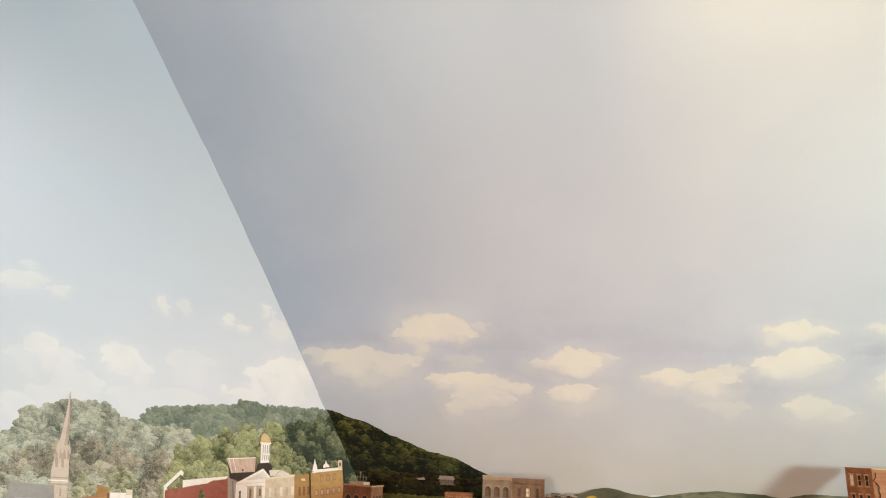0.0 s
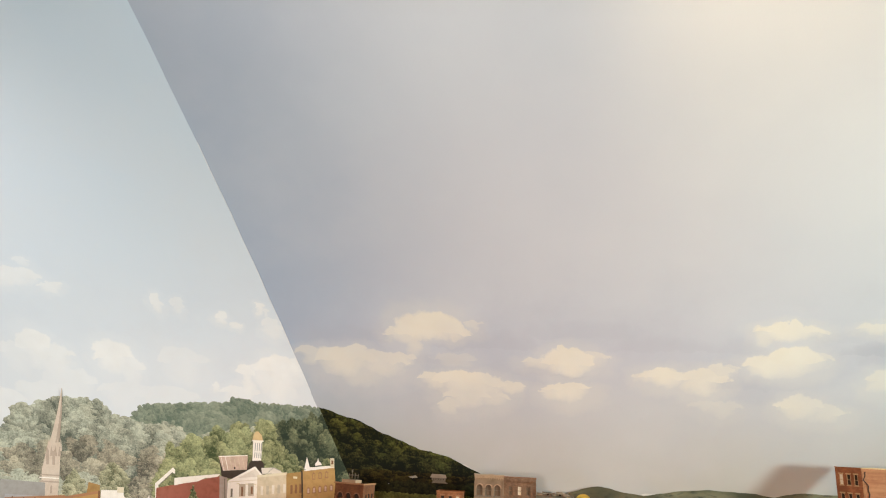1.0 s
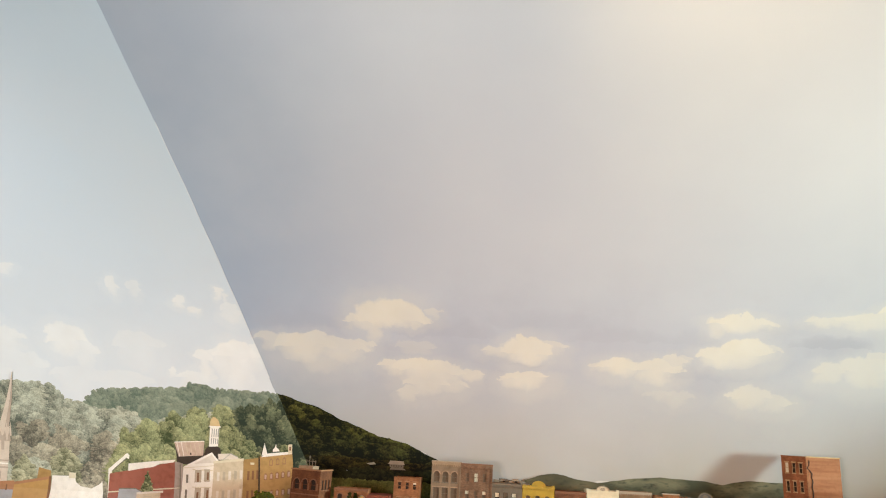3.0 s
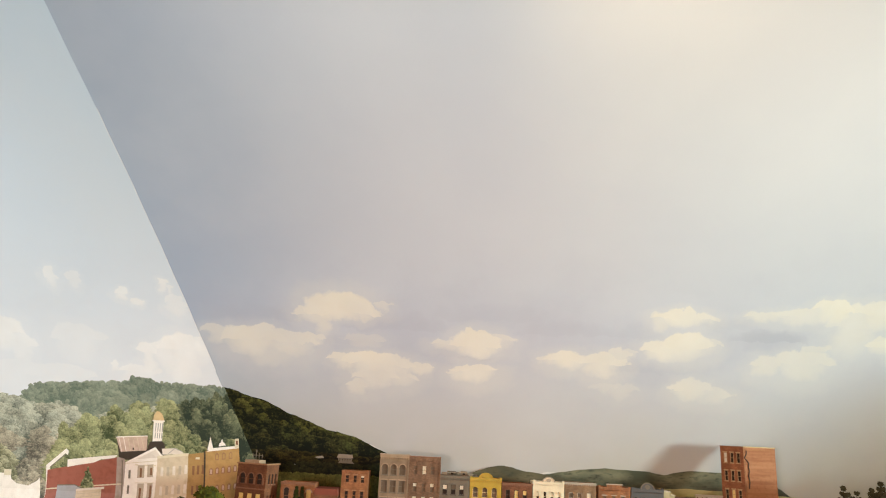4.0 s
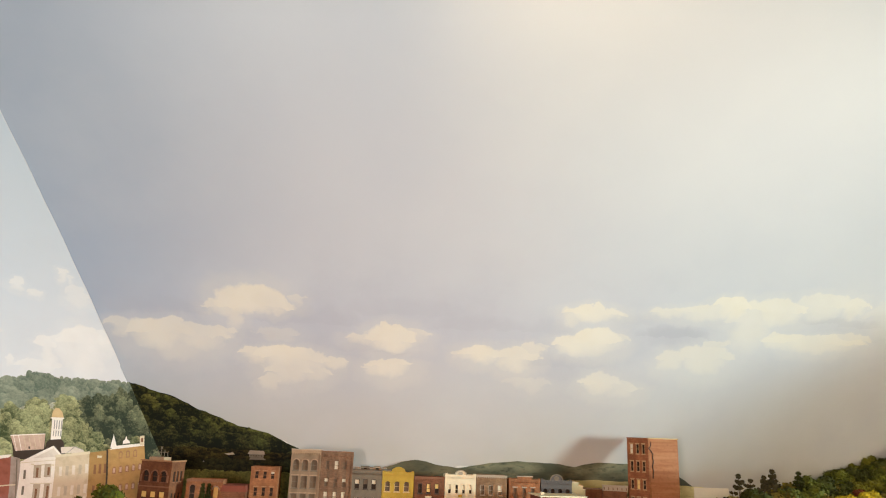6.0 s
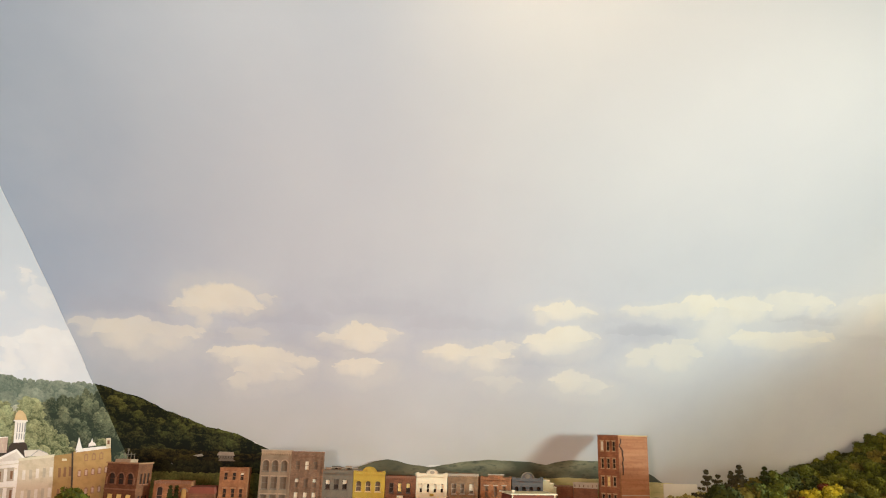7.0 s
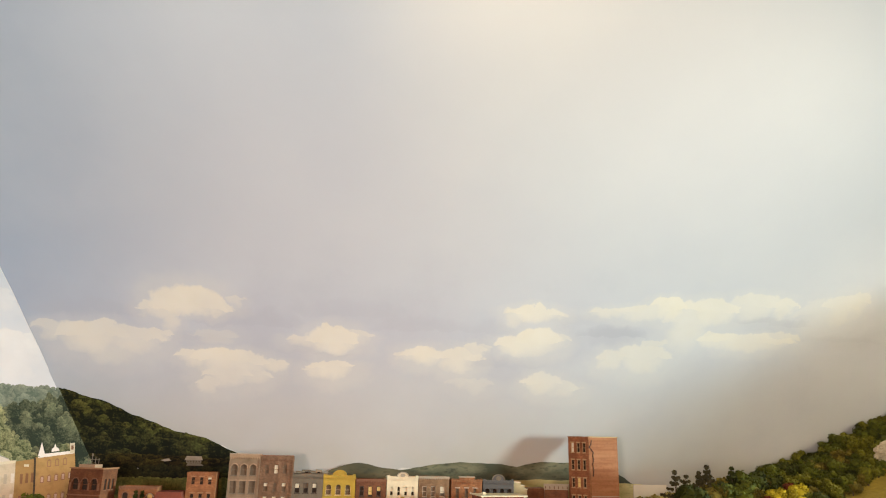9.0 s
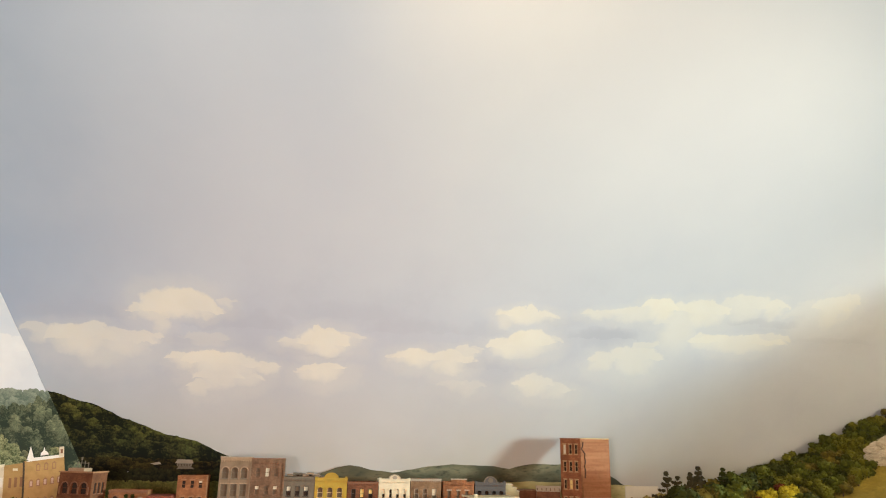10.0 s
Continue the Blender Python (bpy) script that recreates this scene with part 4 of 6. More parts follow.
woods("printed_sapling_foliage", profile([(-0.838, -0.01), (-0.826, 0.025), (-0.813, 0.062), (-0.805, 0.040), (-0.790, 0.0)]), -0.838, -0.788, -0.03, 46, 0.0065, [(1.2, near_tone)], 0.0108, 0.0003, "small printed fir before the red wall", mural)
slate_shop = printed("printed_shop", [(-0.885, -0.03), (-0.836, -0.03), (-0.838, 0.005), (-0.823, 0.008), (-0.842, 0.0165), (-0.860, 0.0135), (-0.885, 0.014)], I_BLUE, Q + 0.014, None, "blue-grey flat shop roof")
printed("roof_edge", [(-0.885, 0.0115), (-0.842, 0.0140), (-0.823, 0.0065), (-0.823, 0.0085), (-0.842, 0.0165), (-0.885, 0.014)], I_DIM, Q + 0.0146, slate_shop)
beige_shop = printed("printed_shop", [(-0.836, -0.03), (-0.774, -0.03), (-0.777, 0.008), (-0.770, 0.009), (-0.770, 0.014), (-0.838, 0.006)], I_BEIGE, Q + 0.0152, None, "low beige brick shop")
printed("shop_cornice", [(-0.838, 0.001), (-0.770, 0.009), (-0.770, 0.014), (-0.838, 0.006)], I_PINK2, Q + 0.0158, beige_shop)
for z in (-0.006, -0.014, -0.022):
    printed("brick_course", [(-0.834, z), (-0.778, z + 0.007), (-0.778, z + 0.008), (-0.834, z + 0.001)], I_TAN3, Q + 0.0156, beige_shop)
printed("roof_seam", [(-0.727, -0.03), (-0.724, -0.03), (-0.729, 0.079), (-0.732, 0.079)], I_DIM, Q + 0.0066, red)
barn = printed("printed_barn", [(-0.738, 0.080), (-0.69, 0.080), (-0.670, 0.100), (-0.669, 0.137), (-0.745, 0.131)], I_DARK, Q + 0.002, None, "barn with a rusty tin roof")
printed("tin_roof", [(-0.735, 0.098), (-0.672, 0.104), (-0.669, 0.138), (-0.746, 0.132)], I_PINK, Q + 0.003, barn)
for i in range(6):
    x = -0.733 + i * 0.011
    printed("roof_seam", [(x, 0.0985 + i * 0.001), (x + 0.0012, 0.0987 + i * 0.001), (x - 0.006, 0.1335 + i * 0.0009), (x - 0.0072, 0.1333 + i * 0.0009)], I_WHITE if i < 2 else I_BEIGE, Q + 0.0036, barn)
printed("roof_hatch", quad(-0.706, 0.104, -0.702, 0.109), I_DARK, Q + 0.0038, barn)
printed("ridge_line", [(-0.746, 0.1315), (-0.669, 0.1375), (-0.669, 0.1395), (-0.746, 0.1335)], I_WHITE, Q + 0.0038, barn)
court = printed("printed_courthouse", [(-0.725, -0.03), (-0.632, -0.03), (-0.632, 0.092), (-0.650, 0.112), (-0.722, 0.072)], I_WHITE, Q + 0.007, None, "white columned courthouse with a gilt cupola")
for x0, x1, z0, z1 in ((-0.692, -0.675, 0.038, 0.068), (-0.668, -0.652, 0.041, 0.071), (-0.690, -0.674, -0.03, 0.025), (-0.666, -0.652, -0.03, 0.030)):
    printed("porch_recess", quad(x0, z0, x1, z1, 0.001), I_TAN3, Q + 0.008, court)
for x0, x1, z0, z1 in ((-0.686, -0.681, 0.040, 0.062), (-0.661, -0.656, 0.046, 0.064), (-0.685, -0.680, -0.02, 0.015), (-0.660, -0.655, -0.02, 0.022)):
    printed("court_window", quad(x0, z0, x1, z1), I_BROWN, Q + 0.009, court)
for x in (-0.6945, -0.6715, -0.6505):
    printed("column", quad(x - 0.0026, -0.03, x + 0.0026, 0.0715), I_WHITE, Q + 0.010, court)
    printed("capital", quad(x - 0.0036, 0.0675, x + 0.0036, 0.0705), I_CREAM, Q + 0.0106, court)
printed("balcony", quad(-0.697, 0.0265, -0.649, 0.0375, 0.002), I_WHITE, Q + 0.0105, court)
printed("balcony_shade", quad(-0.697, 0.0255, -0.649, 0.0272, 0.002), I_CREAM, Q + 0.0108, court)
for x, z in ((-0.711, 0.036), (-0.712, 0.000)):
    printed("court_window", quad(x - 0.0026, z, x + 0.0026, z + 0.020), I_DIM, Q + 0.009, court)
printed("pediment", [(-0.722, 0.068), (-0.632, 0.079), (-0.632, 0.094), (-0.650, 0.113), (-0.704, 0.084), (-0.722, 0.074)], I_WHITE, Q + 0.011, court)
printed("tympanum", [(-0.694, 0.083), (-0.634, 0.089), (-0.650, 0.107)], I_PINK2, Q + 0.0114, court)
printed("entablature_line", [(-0.722, 0.0705), (-0.632, 0.0815), (-0.632, 0.0830), (-0.722, 0.0720)], I_CREAM, Q + 0.0116, court)
printed("cupola_base", [(-0.672, 0.097), (-0.624, 0.094), (-0.628, 0.122), (-0.636, 0.130), (-0.658, 0.128), (-0.666, 0.120)], I_DARK, Q + 0.006, court)
printed("cupola_drum", [(-0.657, 0.126), (-0.634, 0.128), (-0.629, 0.176), (-0.653, 0.175)], I_WHITE, Q + 0.012, court)
for i in range(4):
    x = -0.6525 + i * 0.0053
    for z0, z1 in ((0.134, 0.147), (0.150, 0.170)):
        d0, d1 = (z0 - 0.128) * 0.1, (z1 - 0.128) * 0.1
        printed("cupola_louvre", [(x + d0, z0), (x + 0.0021 + d0, z0), (x + 0.0021 + d1, z1), (x + d1, z1)], I_SLATE, Q + 0.013, court)
printed("cupola_rim", quad(-0.656, 0.1735, -0.626, 0.1765), I_WHITE, Q + 0.0134, court)
printed("dome", [(-0.655, 0.174), (-0.627, 0.176), (-0.630, 0.189), (-0.637, 0.197), (-0.644, 0.198), (-0.651, 0.190)], I_GOLD, Q + 0.013, court)
beige = printed("printed_block", [(-0.647, -0.03), (-0.560, -0.03), (-0.568, 0.102), (-0.644, 0.090)], I_BEIGE, Q + 0.013, None, "beige two-storey block")
printed("block_cornice", [(-0.645, 0.086), (-0.568, 0.097), (-0.568, 0.103), (-0.645, 0.092)], I_CREAM, Q + 0.014, beige)
printed("roof_gables", [(-0.632, 0.096), (-0.580, 0.100), (-0.584, 0.106), (-0.602, 0.1125), (-0.634, 0.110)], I_PINK2, Q + 0.0112, beige)
printed("gable_line", [(-0.620, 0.098), (-0.618, 0.098), (-0.602, 0.1115), (-0.586, 0.105), (-0.584, 0.106), (-0.602, 0.1135)], I_SLATE, Q + 0.0116, beige)
for z in (0.045, 0.0, -0.028):
    for i in range(5):
        x = -0.635 + i * 0.0145
        printed("block_window", quad(x, z + i * 0.002, x + 0.0065, z + 0.021 + i * 0.002), I_PINK2 if i % 2 == 0 else I_TAN3, Q + 0.015, beige)
tan1 = printed("printed_block", [(-0.568, -0.03), (-0.523, -0.03), (-0.529, 0.106), (-0.569, 0.100)], I_TAN, Q + 0.014, None, "narrow tan brick block")
for z in (0.052, 0.005):
    for i in range(3):
        x = -0.558 + i * 0.0115
        printed("block_window", quad(x, z + i * 0.0015, x + 0.0055, z + 0.021 + i * 0.0015), I_BROWN, Q + 0.015, tan1)
printed("fanlight", quad(-0.551, 0.089, -0.541, 0.094), I_CREAM, Q + 0.015, tan1)
tan2 = printed("printed_block", [(-0.523, -0.03), (-0.434, -0.03), (-0.446, 0.123), (-0.530, 0.109)], I_TAN2, Q + 0.015, None, "golden tan block with arched windows")
printed("white_coping", [(-0.524, 0.108), (-0.446, 0.120), (-0.446, 0.126), (-0.514, 0.117)], I_WHITE, Q + 0.017, tan2)
printed("party_line", [(-0.527, -0.03), (-0.523, -0.03), (-0.527, 0.109), (-0.531, 0.109)], I_DARK, Q + 0.017, tan2)
for row, (z, n, w0) in enumerate(((0.085, 3, -0.503), (0.053, 5, -0.516), (0.012, 5, -0.514))):
    for i in range(n):
        x = w0 + i * (0.0165 if n == 3 else 0.0145)
        zz = z + i * 0.0025 + (0.0035 if n == 3 else 0)
        k = printed("arched_window", [(x, zz), (x + 0.0085, zz + 0.001), (x + 0.0085, zz + 0.015), (x + 0.0043, zz + 0.018), (x, zz + 0.014)], I_OUTLINE, Q + 0.017, tan2)
        printed("glazing", quad(x + 0.0018, zz + 0.003, x + 0.0067, zz + 0.0135), I_TAN2 if n == 3 else I_PINK, Q + 0.018, k)
printed("spirelet", [(-0.523, 0.112), (-0.508, 0.115), (-0.5155, 0.143)], I_WHITE, Q + 0.016, tan2)
printed("lantern", [(-0.495, 0.122), (-0.478, 0.125), (-0.481, 0.131), (-0.485, 0.133), (-0.487, 0.141), (-0.490, 0.132), (-0.494, 0.129)], I_WHITE, Q + 0.016, tan2)
printed("turret", [(-0.456, 0.120), (-0.446, 0.121), (-0.446, 0.143), (-0.456, 0.142)], I_CREAM, Q + 0.018, tan2)
printed("turret_opening", quad(-0.4535, 0.128, -0.4485, 0.137), I_BROWN, Q + 0.019, tan2)
# small houses among the trees of the painted hill
I_FARM = inks("ink_farmhouse", (0.36, 0.33, 0.25))
I_FARM2 = inks("ink_farmhouse_wall", (0.20, 0.185, 0.14))
hut = thing("painted_farmhouse", -0.19, wall_y(0.1), 0.09, "small white farmhouse painted among dark trees", "painted house")
bpy.context.view_layer.update()
printed("wall", quad(-0.204, 0.1025, -0.170, 0.1095), I_FARM2, 0.0040, hut)
for i in range(5):
    printed("window", quad(-0.201 + i * 0.0062, 0.104, -0.1985 + i * 0.0062, 0.1075), I_DIM2, 0.0044, hut)
printed("roof", [(-0.208, 0.1092), (-0.167, 0.1092), (-0.170, 0.1175), (-0.203, 0.1180)], I_FARM, 0.0044, hut)
printed("porch", [(-0.204, 0.0965), (-0.164, 0.0965), (-0.172, 0.1022), (-0.200, 0.1022)], I_DIM, 0.0044, hut)
hut2 = thing("painted_cottage", -0.24, wall_y(0.1), 0.09, "tiny pale cottage painted among dark trees", "painted house")
bpy.context.view_layer.update()
printed("roof", [(-0.262, 0.108), (-0.243, 0.112), (-0.238, 0.107), (-0.252, 0.105)], I_FARM, 0.0040, hut2)


# low ridges painted along the horizon
def hill_paint(name, a, b, c, scale):
    m, ns, ls, bsdf = nodes_of(name)
    tc = ns.new("ShaderNodeTexCoord")
    mp = node(ns, ls, "ShaderNodeMapping", {0: tc.outputs["Object"]})
    mp.inputs["Scale"].default_value = (1, 1, 2.6)
    n1 = node(ns, ls, "ShaderNodeTexNoise", {"Vector": mp.outputs[0], "Scale": scale, "Detail": 5.0, "Roughness": 0.6})
    k = node(ns, ls, "ShaderNodeMapRange", {"Value": n1.outputs["Fac"], "From Min": 0.38, "From Max": 0.62})
    col = mixed(ns, ls, k.outputs[0], rgb(a), rgb(b))
    n2 = node(ns, ls, "ShaderNodeTexNoise", {"Vector": mp.outputs[0], "Scale": scale * 4, "Detail": 5.0})
    k2 = node(ns, ls, "ShaderNodeMapRange", {"Value": n2.outputs["Fac"], "From Min": 0.5, "From Max": 0.72})
    col = mixed(ns, ls, k2.outputs[0], col, rgb(c))
    ls.new(col, bsdf.inputs["Base Color"])
    bsdf.inputs["Roughness"].default_value = 0.7
    bsdf.inputs["Specular IOR Level"].default_value = 0.2
    return m


def ridge(name, top, x0, x1, bottom, material, off, label, thick=0.0015):
    bm = bmesh.new()
    n = 70
    xs = [x0 + (x1 - x0) * i / n for i in range(n + 1)]
    hs = [top(x) + 0.0016 * noise.noise((x * 45, 3.1, off * 90)) for x in xs]
    rows = []
    for o in (off, off - thick):
        rows.append([[bm.verts.new((x, wall_y(bottom + (h - bottom) * k / 3) - o, bottom + (h - bottom) * k / 3)) for x, h in zip(xs, hs)] for k in range(4)])
    for g in rows:
        for k in range(3):
            for i in range(n):
                bm.faces.new((g[k][i], g[k][i + 1], g[k + 1][i + 1], g[k + 1][i]))
    f, r = rows
    for i in range(n):
        bm.faces.new((f[3][i], f[3][i + 1], r[3][i + 1], r[3][i]))
    return tagged(part(name, bm, material), label, "painted hill")


RIDGE1 = hill_paint("ridge_brown_green", (0.088, 0.080, 0.046), (0.15, 0.128, 0.070), (0.062, 0.060, 0.038), 12)
RIDGE2 = hill_paint("ridge_blue_green", (0.066, 0.070, 0.042), (0.190, 0.180, 0.105), (0.050, 0.053, 0.036), 12)
FIELD = hill_paint("pale_field", (0.42, 0.37, 0.16), (0.58, 0.51, 0.25), (0.33, 0.30, 0.13), 14)
DARKHILL = hill_paint("dark_far_hill", (0.05, 0.055, 0.045), (0.075, 0.08, 0.06), (0.04, 0.045, 0.035), 9)
ridge("painted_ridge", profile([(0.10, 0.070), (0.13, 0.092), (0.165, 0.104), (0.198, 0.110), (0.215, 0.107), (0.25, 0.099), (0.30, 0.093), (0.36, 0.085), (0.42, 0.06)]), 0.10, 0.42, 0.0, RIDGE1, 0.0034, "brown-green hill painted low on the backdrop")
ridge("painted_ridge", profile([(0.26, 0.085), (0.306, 0.094), (0.335, 0.100), (0.389, 0.109), (0.445, 0.114), (0.50, 0.112), (0.547, 0.111), (0.591, 0.105), (0.62, 0.113), (0.66, 0.118), (0.74, 0.117), (0.78, 0.112), (0.80, 0.02)]), 0.26, 0.80, 0.0, RIDGE2, 0.0022, "long blue-green ridge painted on the backdrop")
ridge("painted_field", profile([(0.52, 0.055), (0.58, 0.073), (0.66, 0.075), (0.80, 0.072), (0.93, 0.066), (1.0, 0.05)]), 0.52, 1.0, 0.0, FIELD, 0.0046, "pale yellow-green field painted below the ridge")
ridge("painted_ridge", profile([(0.74, 0.118), (0.80, 0.109), (0.86, 0.091), (0.905, 0.066), (0.95, 0.05)]), 0.74, 0.95, 0.0, DARKHILL, 0.0028, "dark hill shoulder painted beside the tower")
MIST = hill_paint("pale_horizon_paint", (0.60, 0.58, 0.52), (0.72, 0.70, 0.64), (0.55, 0.53, 0.47), 20)
ridge("painted_mist", profile([(0.265, 0.080), (0.285, 0.093), (0.305, 0.0985), (0.33, 0.0990), (0.35, 0.096), (0.37, 0.088)]), 0.265, 0.37, 0.07, MIST, 0.0018, "pale sliver of mist painted in the saddle of the ridges", 0.0008)
ridge("painted_gap", profile([(-0.150, 0.148), (-0.128, 0.1435), (-0.110, 0.1358), (-0.096, 0.1300), (-0.080, 0.120)]), -0.150, -0.080, 0.08, MIST, 0.0010, "pale unpainted gap along the hill's edge", 0.0006)
tagged(part("card_strip", block(0.895, 0.985, 1.722, 1.725, 0.0, 0.0665), CARD), "strip of bare white card behind the trees", "card strip")
# ================= model town =================
facade_house("stone_shop", "three-storey grey stone shop with arched windows", -0.0925, -0.0262, 0.1262, 1.62, 0.05, STONE, [
    (0.0825, 0.106, 0.0140, (-0.0215, -0.0015, 0.0185), True, (GREYPANE,), STONETRIM),
    (0.045, 0.0715, 0.0140, (-0.0215, -0.0015, 0.0185), False, (GREYPANE,), STONETRIM),
    (0.006, 0.034, 0.0140, (-0.0215, -0.0015, 0.0185), False, (GREYPANE,), STONETRIM)], trim=STONETRIM, cornice=0.006, frames=GREY)
facade_house("brown_brick_shop", "three-storey brown brick shop with white blinds", -0.0257, 0.0453, 0.1238, 1.62, 0.05, BROWN, [
    (0.0865, 0.106, 0.0100, (-0.021, -0.0008, 0.018), False, (GREYPANE, (GREYPANE, SHADE, 0.0), GREYPANE), BROWN),
    (0.049, 0.0685, 0.0100, (-0.021, -0.0008, 0.018), False, ((GREYPANE, SHADE, 0.6), GREYPANE, (GREYPANE, SHADE, 0.6)), BROWN),
    (0.018, 0.040, 0.0100, (-0.021, -0.0008, 0.018), False, ((GREYPANE, SHADE, 0.4),), BROWN)], trim=BROWN, cornice=0.007)
facade_house("grey_shop", "two-storey grey painted shop with half-drawn blinds", 0.0460, 0.1130, 0.0868, 1.62, 0.045, GREY, [
    (0.047, 0.068, 0.0105, (-0.0222, -0.0033, 0.0155), False, ((DARKPANE, SHADE, 0.5), (DARKPANE, GREYPANE, 0.5), (DARKPANE, SHADE, 0.55)), GREY),
    (0.006, 0.029, 0.0115, (-0.0222, -0.0033, 0.0155), False, ((DARKPANE, SHADE, 0.5),), GREY)], trim=GREY, cornice=0.006, frames=DARKFRAME)
yellow = facade_house("yellow_shop", "bright yellow two-storey shop with a rounded parapet", 0.1138, 0.1850, 0.0842, 1.62, 0.045, YELLOW, [
    (0.0435, 0.0655, 0.0125, (-0.0232, -0.0019, 0.0196), True, (GREYPANE,), YELLOW),
    (0.004, 0.03, 0.014, (-0.0222, -0.001, 0.0205), False, (GREYPANE,), YELLOW)], trim=YELLOW, cornice=0.005, frames=COPING)
red2 = facade_house("red_brick_shop", "two-storey red brick shop with amber blinds", 0.1862, 0.2552, 0.0772, 1.62, 0.045, RED, [
    (0.042, 0.063, 0.0098, (-0.0207, -0.0017, 0.0175), False, (DARKPANE, (DARKPANE, AMBER, 0.15), (DARKPANE, AMBER, 0.5)), RED),
    (0.0, 0.024, 0.0098, (-0.0207, -0.0017, 0.0175), False, (DARKPANE, (DARKPANE, SHADE, 0.1), DARKPANE), RED)], trim=RUST, cornice=0.004, frames=DARKFRAME)
part("signboard", block(-0.008, 0.006, -0.0025, -0.0005, 0.0595, 0.0665), WHITE, red2, "small white signboard")
white = facade_house("cream_shop", "cream two-storey shop with a semicircular parapet", 0.2563, 0.3272, 0.0832, 1.62, 0.045, WHITE, [
    (0.043, 0.0625, 0.0075, (-0.0245, -0.0084, 0.0077, 0.0235), True, ((DARKPANE, SHADE, 0.5), DARKPANE, (DARKPANE, SHADE, 0.45), (DARKPANE, SHADE, 0.5)), WHITE),
    (0.004, 0.026, 0.011, (-0.022, 0.0, 0.022), False, (DARKPANE,), WHITE)], trim=WHITE, cornice=0.005)
part("signboard", block(-0.0045, 0.0045, -0.0030, -0.0012, 0.0360 - G, 0.0415 - G), YELLOW, white, "small yellow signboard")
facade_house("tan_brick_shop", "two-storey tan brick shop with a pale cornice", 0.3285, 0.3993, 0.0850, 1.62, 0.045, TANBR, [
    (0.042, 0.064, 0.0108, (-0.0211, -0.0016, 0.0195), False, (GREYPANE, GREYPANE, (GREYPANE, SHADE, 0.35)), TANBR),
    (0.002, 0.024, 0.0108, (-0.0211, -0.0016, 0.0195), False, (GREYPANE,), TANBR)], trim=TRIM, cornice=0.004)
orange = facade_house("orange_brick_shop", "two-storey orange brick shop with a stepped parapet", 0.4046, 0.4765, 0.0785, 1.62, 0.045, ORANGE, [
    (0.036, 0.0605, 0.0092, (-0.0222, -0.0008, 0.0192), False, (GREYPANE,), TRIM),
    (0.0, 0.022, 0.0092, (-0.0222, -0.0008, 0.0192), False, (GREYPANE,), TRIM)], trim=ORANGE, cornice=0.005)
slate = facade_house("slate_grey_shop", "slate-grey two-storey shop with an arched pediment", 0.4790, 0.5520, 0.0775, 1.62, 0.04, DARKGREY, [
    (0.036, 0.0605, 0.011, (-0.0262, -0.0088, 0.0086, 0.026), True, (DARKPANE,), DARKGREY),
    (0.0, 0.024, 0.011, (-0.024, 0.0, 0.024), False, (DARKPANE,), DARKGREY)], trim=DARKGREY, cornice=0.005)


def round_parapet(parent, h, r, squash, mat, ring=None, wings=0.0):
    """A rounded gable on a parapet with a raised rim and end blocks. h: height of the parapet over the base."""
    part("parapet_gable", slab(bmesh.new(), [(r, h + 0.0009), *arc(0, h + 0.0009, r, 0, 180, 16, squash)[1:-1], (-r, h + 0.0009)], -0.001, 0.0026), mat, parent)
    o = arc(0, h + 0.0009, r + 0.0012, 0, 180, 16, squash) + arc(0, h + 0.0009, r - 0.0012, 180, 0, 16, squash)
    part("gable_rim", slab(bmesh.new(), o, -0.0026, -0.0011), ring or mat, parent)
    part("gable_medallion", slab(bmesh.new(), arc(0, h + r * squash * 0.45, r * 0.4, 0, 330, 11, squash), -0.0022, -0.0012), ring or mat, parent)
    if wings:
        for s in (-1, 1):
            part("parapet_block", block(s * wings - 0.0028, s * wings + 0.0028, -0.0030, 0.0030, h + 0.0009, h + 0.0040), mat, parent)


round_parapet(yellow, 0.0842 - G, 0.0150, 0.75, YELLOW, None, 0.0325)
round_parapet(white, 0.0832 - G, 0.0135, 0.72, WHITE, TRIM, 0.0325)
round_parapet(slate, 0.0775 - G, 0.0150, 0.88, DARKGREY, GREY, 0.0335)
hs = 0.0785 - G
part("stepped_parapet", block(-0.017, 0.0175, -0.0010, 0.0028, hs + 0.0009, hs + 0.0058), ORANGE, orange)
part("parapet_coping", block(-0.0185, 0.019, -0.0028, 0.0036, hs + 0.0059, hs + 0.0080), TRIM, orange)
for s in (-0.0335, 0.0335):
    part("parapet_block", block(s - 0.0022, s + 0.0022, -0.003, 0.003, hs + 0.0009, hs + 0.0035), ORANGE, orange)
hb = 0.1238 - G
part("cornice_board", block(-0.0362, 0.0362, -0.0045, 0.0035, hb + 0.0009, hb + 0.0024), RUST, bpy.data.objects["brown_brick_shop"])
hb = 0.1262 - G
part("cornice_board", block(-0.0340, 0.0340, -0.0040, 0.0035, hb + 0.0009, hb + 0.0026), TRIM, bpy.data.objects["stone_shop"])
# pilasters and belt courses of the two tall shops
for nm, a, mt, zs in (("stone_shop", 0.0318, STONE, ()), ("brown_brick_shop", 0.0345, BROWN, (0.0775, 0.044))):
    t = bpy.data.objects[nm]
    for s in (-1, 1):
        part("pilaster", block(s * a - 0.0016, s * a + 0.0016, -0.0012, -0.0001, 0.0, 0.146), mt, t)
    for z in zs:
        part("belt_course", block(-a - 0.0012, a + 0.0012, -0.0016, -0.0002, z - G, z - G + 0.002), mt, t)

